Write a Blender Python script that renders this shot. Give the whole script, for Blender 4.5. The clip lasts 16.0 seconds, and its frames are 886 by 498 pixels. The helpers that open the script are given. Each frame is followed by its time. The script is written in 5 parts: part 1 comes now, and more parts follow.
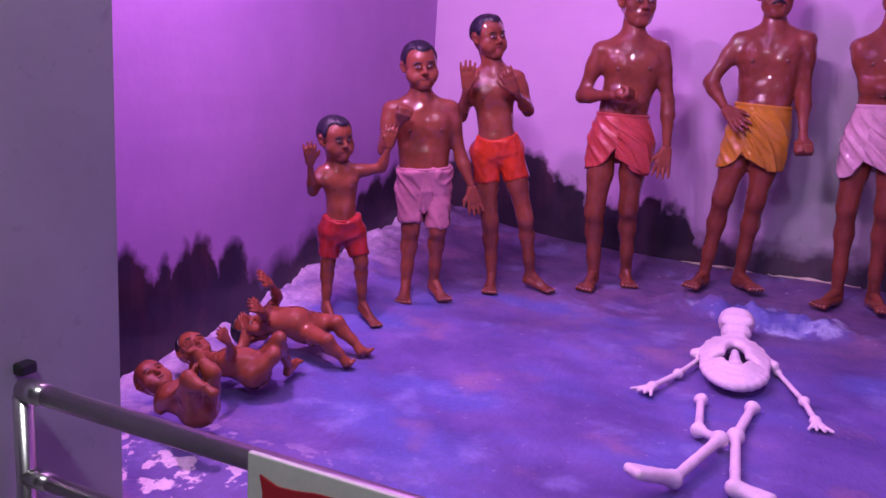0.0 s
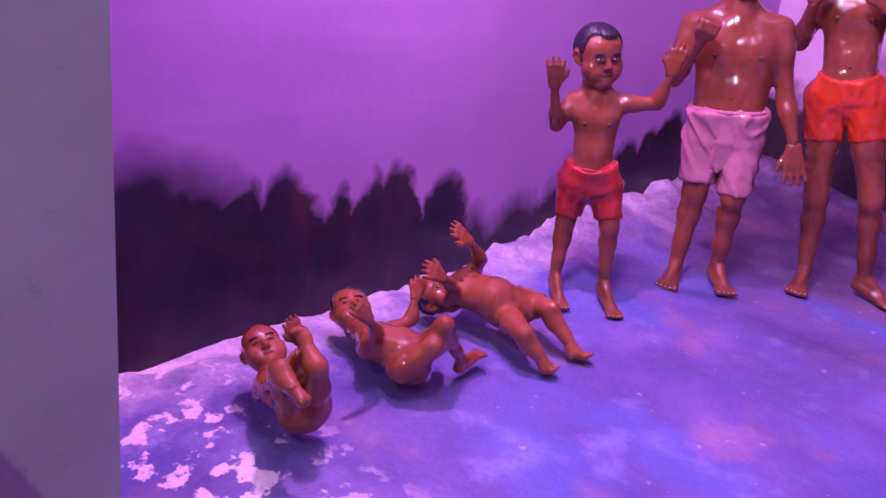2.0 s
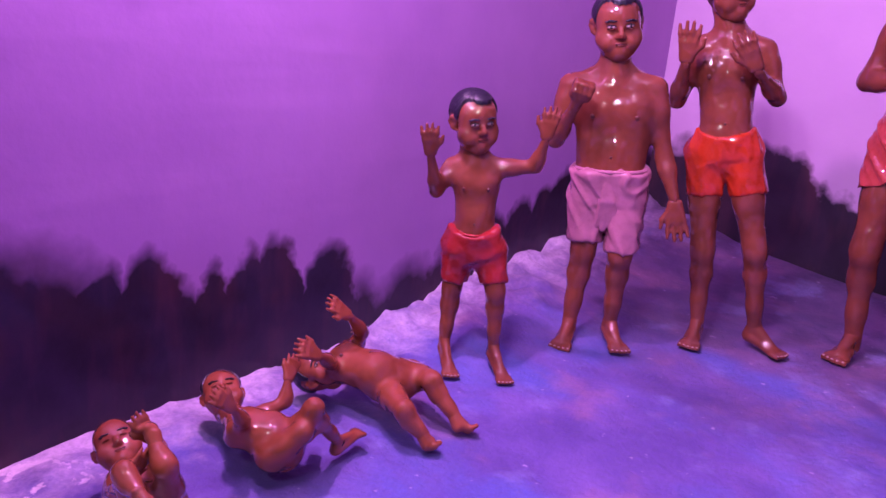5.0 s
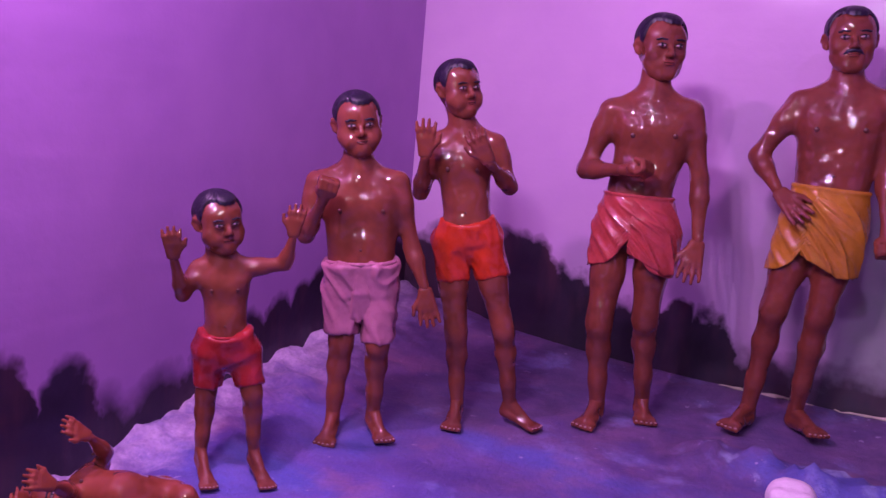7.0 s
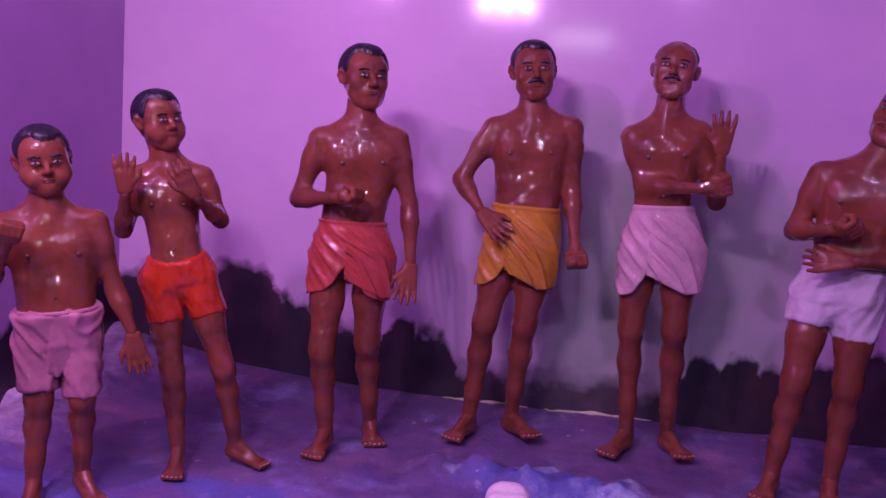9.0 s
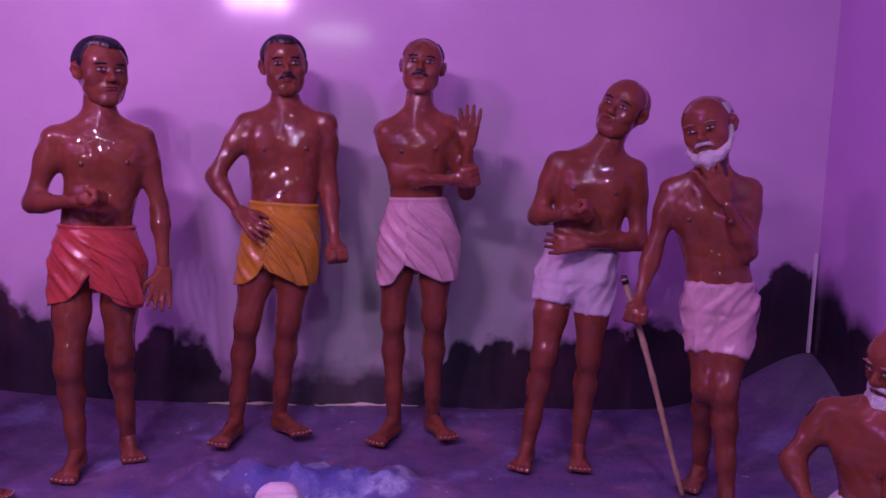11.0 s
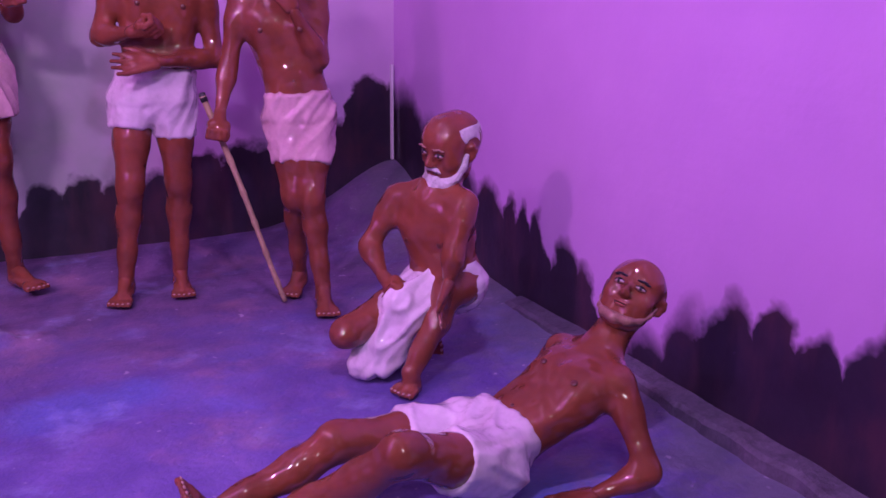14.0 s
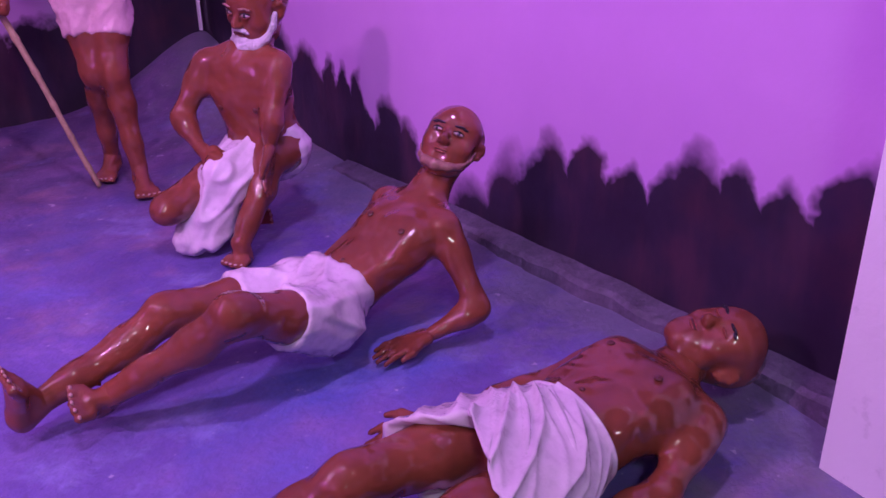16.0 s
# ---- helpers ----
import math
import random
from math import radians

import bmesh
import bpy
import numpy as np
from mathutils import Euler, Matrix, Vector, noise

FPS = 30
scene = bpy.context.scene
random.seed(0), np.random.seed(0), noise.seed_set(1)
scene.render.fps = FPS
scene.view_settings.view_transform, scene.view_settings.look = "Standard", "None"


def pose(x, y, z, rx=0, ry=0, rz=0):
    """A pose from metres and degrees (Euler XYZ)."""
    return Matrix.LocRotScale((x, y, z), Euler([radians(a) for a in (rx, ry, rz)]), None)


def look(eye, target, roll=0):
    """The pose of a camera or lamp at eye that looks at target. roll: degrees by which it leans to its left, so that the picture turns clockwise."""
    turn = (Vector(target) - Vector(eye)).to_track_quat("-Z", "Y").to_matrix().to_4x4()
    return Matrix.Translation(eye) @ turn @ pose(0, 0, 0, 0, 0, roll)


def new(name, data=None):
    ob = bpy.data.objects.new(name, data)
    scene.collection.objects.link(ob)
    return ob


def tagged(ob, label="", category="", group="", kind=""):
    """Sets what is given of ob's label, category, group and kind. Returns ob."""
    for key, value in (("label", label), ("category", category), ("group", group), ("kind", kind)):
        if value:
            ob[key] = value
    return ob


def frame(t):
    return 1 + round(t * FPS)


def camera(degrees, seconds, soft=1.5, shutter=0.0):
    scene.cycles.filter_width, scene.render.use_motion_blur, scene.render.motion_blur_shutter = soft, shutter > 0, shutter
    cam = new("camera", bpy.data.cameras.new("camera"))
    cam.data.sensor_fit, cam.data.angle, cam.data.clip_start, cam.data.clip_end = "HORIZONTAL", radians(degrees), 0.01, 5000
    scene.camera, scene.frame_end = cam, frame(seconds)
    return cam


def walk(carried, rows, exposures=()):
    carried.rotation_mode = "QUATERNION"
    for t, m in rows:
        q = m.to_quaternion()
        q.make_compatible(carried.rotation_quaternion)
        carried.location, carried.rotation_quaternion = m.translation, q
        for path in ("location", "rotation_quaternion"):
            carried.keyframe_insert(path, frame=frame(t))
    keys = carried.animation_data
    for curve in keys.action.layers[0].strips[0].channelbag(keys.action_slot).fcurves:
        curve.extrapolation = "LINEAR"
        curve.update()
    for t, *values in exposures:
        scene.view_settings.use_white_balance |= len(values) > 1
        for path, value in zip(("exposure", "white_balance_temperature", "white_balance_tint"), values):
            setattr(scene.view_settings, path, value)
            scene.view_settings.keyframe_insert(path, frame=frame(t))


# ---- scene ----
cam = camera(54.88, 16.0, soft=1.55)
PATH = [
    (0, (0.582, -0.203, 1.148), (-0.230, 1.571, 0.706), 3.69),
    (0.5, (0.529, 0.077, 1.144), (-0.466, 1.735, 0.633), 3.45),
    (1, (0.520, 0.356, 1.151), (-0.657, 1.866, 0.572), 6.24),
    (1.5, (0.504, 0.549, 1.134), (-0.791, 1.906, 0.439), 7.30),
    (2, (0.333, 0.738, 1.074), (-1.043, 2.016, 0.386), 6.72),
    (2.5, (0.250, 0.828, 1.035), (-1.189, 2.026, 0.332), 6.21),
    (3, (0.261, 0.867, 1.043), (-1.193, 2.022, 0.298), 7.26),
    (5.5, (0.404, 0.914, 1.144), (-0.821, 2.418, 0.656), 5.38),
    (6, (0.419, 0.930, 1.154), (-0.714, 2.526, 0.744), 5.37),
    (6.5, (0.437, 0.930, 1.164), (-0.607, 2.602, 0.823), 5.15),
    (7, (0.441, 0.934, 1.156), (-0.492, 2.675, 0.843), 5.03),
    (7.5, (0.459, 0.948, 1.165), (-0.369, 2.745, 0.873), 4.58),
    (8, (0.473, 0.957, 1.178), (-0.198, 2.823, 0.920), 4.03),
    (10.5, (0.545, 0.988, 1.203), (0.564, 2.977, 0.997), 3.09),
    (11, (0.547, 0.968, 1.202), (0.710, 2.951, 0.996), 2.43),
    (11.5, (0.560, 0.947, 1.200), (0.907, 2.904, 0.983), 2.48),
    (12, (0.606, 0.945, 1.191), (1.125, 2.856, 0.914), 1.99),
    (12.5, (0.640, 0.948, 1.161), (1.313, 2.805, 0.849), 1.54),
    (13, (0.675, 0.941, 1.140), (1.472, 2.739, 0.778), 1.34),
    (13.5, (0.674, 0.918, 1.118), (1.558, 2.654, 0.667), 0.93),
    (14, (0.667, 0.905, 1.098), (1.635, 2.571, 0.563), 0.60),
    (14.5, (0.683, 0.899, 1.081), (1.744, 2.482, 0.473), 0.28),
    (15, (0.689, 0.885, 1.077), (1.839, 2.384, 0.422), -0.14),
    (15.5, (0.691, 0.873, 1.063), (1.907, 2.279, 0.325), -0.13),
    (16, (0.685, 0.868, 1.046), (1.900, 2.238, 0.241), -0.80),
]
EXPOSURES = [(0, -0.25), (1.5, 0.0), (3, 0.22), (5.5, -0.15), (7, -0.5), (7.5, -0.42), (8, -0.66), (10.5, -0.68), (11, -0.86), (11.5, -0.9), (12.5, -0.74), (13.5, -0.22), (14.5, -0.12), (16, -0.02)]
walk(cam, [(t, look(eye, target, roll)) for t, eye, target, roll in PATH], EXPOSURES)

# ---- light: coloured flood lamps under the ceiling of the niche, a pale lamp in the aisle ----
world = bpy.data.worlds.new("hall_dark")
world.use_nodes = True
world.node_tree.nodes["Background"].inputs[0].default_value = (0.30, 0.16, 0.42, 1)
world.node_tree.nodes["Background"].inputs[1].default_value = 0.05
scene.world = world


def flood(name, eye, target, colour, watts, w, h, beam=180):
    lamp = bpy.data.lights.new(name, "AREA")
    lamp.shape, lamp.size, lamp.size_y = "RECTANGLE", w, h
    lamp.energy, lamp.color, lamp.spread = watts, colour, radians(beam)
    ob = new(name, lamp)
    ob.matrix_world = look(eye, target)
    return ob


for lamp_x in (-0.66, -0.48, -0.30):
    flood("flood_lamp_front", (lamp_x, 1.36, 2.50), (lamp_x - 0.9, 4.6, 2.5), (0.90, 0.50, 1.0), 33, 0.07, 0.16)
flood("flood_lamp_side", (-1.34, 2.00, 2.50), (-0.7, 2.3, 0.0), (0.94, 0.36, 1.0), 60, 0.16, 0.10)
flood("flood_lamp_blue", (1.00, 1.45, 2.70), (1.9, 3.0, 0.7), (0.68, 0.38, 1.0), 25, 0.20, 0.08, 120)
flood("aisle_lamp", (0.1, -0.25, 2.45), (0.1, 0.35, 0.0), (0.90, 0.88, 1.0), 30, 0.6, 0.12)

# ---- materials ----


def nodes_of(name):
    m = bpy.data.materials.new(name)
    m.use_nodes = True
    t = m.node_tree
    return m, t, t.nodes["Principled BSDF"]


def add(t, kind, **values):
    n = t.nodes.new(kind)
    for k, v in values.items():
        if k in n.inputs:
            n.inputs[k].default_value = v
    return n


def noise_node(t, scale, detail=4.0, rough=0.6, vector=None):
    n = add(t, "ShaderNodeTexNoise", Scale=scale, Detail=detail, Roughness=rough)
    if vector is None:
        vector = t.nodes.get("coords") or t.nodes.new("ShaderNodeTexCoord")
        vector.name = "coords"
        vector = vector.outputs["Object"]
    t.links.new(vector, n.inputs["Vector"])
    return n.outputs["Fac"]


def ramp(t, value, *stops):
    n = t.nodes.new("ShaderNodeValToRGB")
    e = n.color_ramp.elements
    while len(e) < len(stops):
        e.new(0.5)
    for el, (pos, col) in zip(e, stops):
        el.position = pos
        el.color = (*col, 1) if isinstance(col, tuple) else (col, col, col, 1)
    t.links.new(value, n.inputs[0])
    return n.outputs[0]


def mix(t, fac, a, b, how="MIX"):
    n = t.nodes.new("ShaderNodeMix")
    n.data_type, n.blend_type = "RGBA", how
    for socket, v in ((n.inputs[0], fac), (n.inputs[6], a), (n.inputs[7], b)):
        if isinstance(v, bpy.types.NodeSocket):
            t.links.new(v, socket)
        elif isinstance(v, tuple):
            socket.default_value = (*v, 1)
        else:
            socket.default_value = v
    return n.outputs[2]


def calc(t, op, a, b=0.0, c=0.0, clamp=False):
    n = t.nodes.new("ShaderNodeMath")
    n.operation, n.use_clamp = op, clamp
    for socket, v in zip(n.inputs, (a, b, c)):
        if isinstance(v, bpy.types.NodeSocket):
            t.links.new(v, socket)
        else:
            socket.default_value = v
    return n.outputs[0]


def bump(t, bsdf, height, strength, distance):
    n = add(t, "ShaderNodeBump", Strength=strength, Distance=distance)
    t.links.new(height, n.inputs["Height"])
    t.links.new(n.outputs[0], bsdf.inputs["Normal"])


def plain(name, colour, rough=0.5, metal=0.0, vary=0.25, scale=18.0, coat=0.0, relief=0.0, relief_scale=60.0):
    m, t, b = nodes_of(name)
    dark = tuple(c * (1 - vary) for c in colour)
    light = tuple(min(1, c * (1 + vary)) for c in colour)
    f = mix(t, 0.4, noise_node(t, scale), noise_node(t, scale * 5))
    t.links.new(ramp(t, f, (0.3, dark), (0.7, light)), b.inputs["Base Color"])
    b.inputs["Roughness"].default_value = rough
    b.inputs["Metallic"].default_value = metal
    b.inputs["Coat Weight"].default_value = coat
    b.inputs["Coat Roughness"].default_value = 0.06
    if relief:
        bump(t, b, noise_node(t, relief_scale), relief, 0.01)
    return m


def varnished(name, colour, deep, gloss=0.5):
    """Painted and varnished plaster: uneven brush tone, small dirt, a wet-looking coat."""
    m, t, b = nodes_of(name)
    big = noise_node(t, 7.0, 3.0)
    fine = noise_node(t, 55.0, 4.0)
    c = ramp(t, big, (0.32, deep), (0.62, colour))
    c = mix(t, 0.22, c, ramp(t, fine, (0.35, deep), (0.65, colour)))
    t.links.new(c, b.inputs["Base Color"])
    t.links.new(ramp(t, fine, (0.3, gloss * 0.8), (0.75, gloss * 1.6)), b.inputs["Roughness"])
    b.inputs["Coat Weight"].default_value = 1.0
    b.inputs["Coat IOR"].default_value = 1.55
    b.inputs["Specular IOR Level"].default_value = 0.12
    b.inputs["Coat Roughness"].default_value = 0.02
    n = add(t, "ShaderNodeBump", Strength=1.0, Distance=0.015)
    t.links.new(noise_node(t, 24.0, 0.0), n.inputs["Height"])
    t.links.new(n.outputs[0], b.inputs["Coat Normal"])
    bump(t, b, noise_node(t, 40.0, 3.0), 0.15, 0.006)
    return m


SKIN = varnished("skin_paint", (0.20, 0.052, 0.027), (0.12, 0.031, 0.017))
SKIN_BABY = varnished("baby_skin_paint", (0.27, 0.068, 0.033), (0.17, 0.040, 0.021))
HAIR = plain("hair_paint", (0.009, 0.007, 0.018), 0.42, coat=0.18, relief=0.25, relief_scale=120)
NAIL = plain("nail_paint", (0.42, 0.26, 0.24), 0.3)
STUBBLE = plain("stubble_paint", (0.25, 0.125, 0.105), 0.35, vary=0.4, scale=90)
GREY_HAIR = plain("grey_hair_paint", (0.50, 0.46, 0.50), 0.5, relief=0.8, relief_scale=140)
EYE_WHITE = plain("eye_paint", (0.33, 0.24, 0.24), 0.25)
LIP = plain("lip_paint", (0.20, 0.045, 0.03), 0.3)
NIPPLE = plain("dark_skin_paint", (0.085, 0.022, 0.016), 0.35)
CLOTH = {}
for key, col in (("red", (0.36, 0.025, 0.026)), ("orange", (0.46, 0.038, 0.012)), ("coral", (0.44, 0.065, 0.055)),
                 ("lilac", (0.42, 0.17, 0.24)), ("yellow", (0.48, 0.22, 0.02)), ("pink", (0.58, 0.36, 0.42)),
                 ("white", (0.64, 0.54, 0.64))):
    CLOTH[key] = varnished("cloth_paint_" + key, col, tuple(c * 0.72 for c in col), 0.26)
BONE = plain("bone_plaster", (0.72, 0.64, 0.68), 0.55, vary=0.12, relief=0.35)
STEEL = plain("polished_steel", (0.66, 0.66, 0.63), 0.28, 1.0, vary=0.08)
BLACK = plain("black_plastic", (0.02, 0.02, 0.025), 0.5)
CREAM = plain("cream_board_edge", (0.62, 0.66, 0.58), 0.5, vary=0.08)
SIGN_RED = plain("sign_red", (0.42, 0.02, 0.03), 0.5, vary=0.12)
BAMBOO = plain("bamboo", (0.34, 0.24, 0.15), 0.45, vary=0.35, scale=30)
AISLE = plain("aisle_tiles", (0.32, 0.30, 0.32), 0.4, vary=0.15)
CEILING = plain("ceiling_paint", (0.60, 0.50, 0.62), 0.8, vary=0.05)
CAP = plain("lamp_housing", (0.10, 0.10, 0.11), 0.4)


def pier_paint(name, a, b_):
    m, t, b = nodes_of(name)
    c = ramp(t, noise_node(t, 1.6, 5.0), (0.3, a), (0.7, b_))
    c = mix(t, ramp(t, noise_node(t, 22.0, 6.0), (0.62, 0.0), (0.70, 0.35)), c, tuple(x * 0.7 for x in a))
    t.links.new(c, b.inputs["Base Color"])
    b.inputs["Roughness"].default_value = 0.55
    bump(t, b, noise_node(t, 9.0, 8.0), 0.25, 0.02)
    return m


PIER = pier_paint("pier_distemper", (0.31, 0.30, 0.34), (0.41, 0.40, 0.44))
PIER_WHITE = pier_paint("pier_limewash", (0.74, 0.70, 0.76), (0.82, 0.78, 0.84))


def mural(name, axis, trees, base, sky_a, sky_b, patch=None, point=1.7, ragged=0.07, veil=None, spread=1.9):
    """Sprayed wall painting: a hazy sky and a row of dark trees (place, top, half width, softness) along the foot."""
    m, t, b = nodes_of(name)
    geo = t.nodes.new("ShaderNodeTexCoord")
    geo.name = "coords"
    sep = t.nodes.new("ShaderNodeSeparateXYZ")
    t.links.new(geo.outputs["Object"], sep.inputs[0])
    u, z = sep.outputs[axis], sep.outputs[2]
    fringe = calc(t, "MULTIPLY", calc(t, "SUBTRACT", mix(t, 0.22, noise_node(t, 6.0, 2.0), noise_node(t, 20.0, 2.0)), 0.5), ragged * 2)
    rise = calc(t, "SUBTRACT", fringe, z)
    lean = calc(t, "MULTIPLY", calc(t, "SUBTRACT", noise_node(t, 8.0, 3.0), 0.5), 0.14)
    mask = calc(t, "DIVIDE", calc(t, "ADD", rise, base + 0.05), 0.12, clamp=True)
    for place, top, wide, soft in trees:
        off = calc(t, "POWER", calc(t, "DIVIDE", calc(t, "ABSOLUTE", calc(t, "ADD", calc(t, "SUBTRACT", u, place), lean)), wide * spread), point)
        one = calc(t, "ADD", calc(t, "MULTIPLY_ADD", off, -0.13, top), rise)
        mask = calc(t, "MAXIMUM", mask, calc(t, "DIVIDE", one, soft, clamp=True))
    blot = noise_node(t, 5.0, 4.0)
    sky = ramp(t, mix(t, 0.25, noise_node(t, 1.1, 3.0), noise_node(t, 6.0, 5.0)), (0.3, sky_a), (0.72, sky_b))
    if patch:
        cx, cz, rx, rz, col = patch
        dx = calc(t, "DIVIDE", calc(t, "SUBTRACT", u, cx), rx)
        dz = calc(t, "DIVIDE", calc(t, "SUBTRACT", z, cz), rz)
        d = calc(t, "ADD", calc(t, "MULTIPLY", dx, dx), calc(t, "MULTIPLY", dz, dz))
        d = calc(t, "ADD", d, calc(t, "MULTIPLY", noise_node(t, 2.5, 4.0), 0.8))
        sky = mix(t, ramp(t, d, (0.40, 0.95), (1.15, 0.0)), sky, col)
    dark = ramp(t, blot, (0.32, (0.008, 0.007, 0.012)), (0.52, (0.015, 0.012, 0.024)), (0.72, (0.036, 0.015, 0.024)))
    streak = t.nodes.new("ShaderNodeMapping")
    streak.inputs["Scale"].default_value = (9, 9, 2.4)
    t.links.new(geo.outputs["Object"], streak.inputs[0])
    dark = mix(t, ramp(t, noise_node(t, 1.0, 3.0, 0.6, streak.outputs[0]), (0.48, 0.0), (0.74, 0.6)), dark, (0.070, 0.024, 0.034))
    shade = calc(t, "MULTIPLY", mask, 0.97)
    if veil:
        # a thin stretch of the row, worn so that the sky shows through
        x0, half, thin_ = veil
        gap = calc(t, "DIVIDE", calc(t, "ABSOLUTE", calc(t, "SUBTRACT", u, x0)), half)
        shade = calc(t, "MULTIPLY", shade, ramp(t, gap, (0.3, thin_), (1.0, 1.0)))
    t.links.new(mix(t, shade, sky, dark), b.inputs["Base Color"])
    b.inputs["Roughness"].default_value = 0.5
    b.inputs["Specular IOR Level"].default_value = 0.15
    b.inputs["Coat Weight"].default_value = 0.40
    b.inputs["Coat Roughness"].default_value = 0.12
    wave = t.nodes.new("ShaderNodeMapping")
    wave.inputs["Scale"].default_value = (0.6, 0.6, 7.0)
    t.links.new(geo.outputs["Object"], wave.inputs[0])
    bump(t, b, mix(t, 0.45, noise_node(t, 1.5, 2.0, 0.5, wave.outputs[0]), noise_node(t, 14.0, 5.0)), 0.22, 0.02)
    return m


SKY_A, SKY_B = (0.34, 0.17, 0.45), (0.44, 0.23, 0.54)
TREES_BACK = [(-1.75, 0.58, 0.16, 0.10), (-1.50, 0.60, 0.15, 0.09), (-1.27, 0.63, 0.14, 0.08), (-1.12, 0.60, 0.10, 0.07), (-0.95, 0.50, 0.11, 0.06), (-0.66, 0.38, 0.13, 0.07),
              (-0.40, 0.43, 0.08, 0.05), (-0.26, 0.41, 0.09, 0.06), (1.00, 0.40, 0.08, 0.05), (1.14, 0.44, 0.08, 0.05), (1.30, 0.40, 0.10, 0.06), (1.47, 0.42, 0.09, 0.06),
              (1.67, 0.48, 0.10, 0.05), (1.90, 0.53, 0.12, 0.05), (2.14, 0.55, 0.12, 0.06), (2.36, 0.60, 0.10, 0.05), (2.53, 0.80, 0.10, 0.05), (2.66, 0.76, 0.09, 0.05)]
TREES_LEFT = [(1.30, 0.62, 0.14, 0.16), (1.46, 0.60, 0.12, 0.14), (1.62, 0.55, 0.10, 0.14), (1.77, 0.46, 0.05, 0.06), (1.90, 0.47, 0.06, 0.06), (2.00, 0.36, 0.05, 0.07), (2.10, 0.41, 0.035, 0.06),
              (2.22, 0.43, 0.045, 0.06), (2.32, 0.44, 0.05, 0.06), (2.54, 0.39, 0.06, 0.07), (2.70, 0.26, 0.08, 0.12), (2.95, 0.28, 0.10, 0.12), (3.22, 0.32, 0.09, 0.08),
              (3.46, 0.36, 0.07, 0.06), (3.64, 0.38, 0.06, 0.05), (3.82, 0.42, 0.07, 0.05), (4.00, 0.48, 0.09, 0.06), (4.30, 0.52, 0.14, 0.08), (4.65, 0.56, 0.16, 0.10)]
TREES_RIGHT = [(1.36, 0.52, 0.06, 0.05), (1.50, 0.54, 0.05, 0.05), (1.64, 0.47, 0.05, 0.05), (1.77, 0.49, 0.045, 0.05), (1.89, 0.49, 0.06, 0.07), (2.08, 0.40, 0.045, 0.05), (2.22, 0.43, 0.05, 0.05),
               (2.37, 0.41, 0.06, 0.07), (2.54, 0.34, 0.06, 0.12), (2.72, 0.20, 0.08, 0.10), (3.08, 0.29, 0.05, 0.06), (3.20, 0.36, 0.06, 0.07), (3.40, 0.40, 0.04, 0.05),
               (3.51, 0.43, 0.035, 0.05), (3.61, 0.43, 0.035, 0.05), (3.80, 0.47, 0.08, 0.08), (4.10, 0.56, 0.10, 0.10), (4.40, 0.67, 0.11, 0.12), (4.72, 0.78, 0.13, 0.14)]
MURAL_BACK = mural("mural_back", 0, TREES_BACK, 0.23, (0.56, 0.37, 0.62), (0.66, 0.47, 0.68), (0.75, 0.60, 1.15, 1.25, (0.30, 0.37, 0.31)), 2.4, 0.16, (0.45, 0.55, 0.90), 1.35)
MURAL_LEFT = mural("mural_left", 1, TREES_LEFT, 0.16, SKY_A, SKY_B)
MURAL_RIGHT = mural("mural_right", 1, TREES_RIGHT, 0.08, (0.56, 0.29, 0.67), (0.64, 0.35, 0.73))


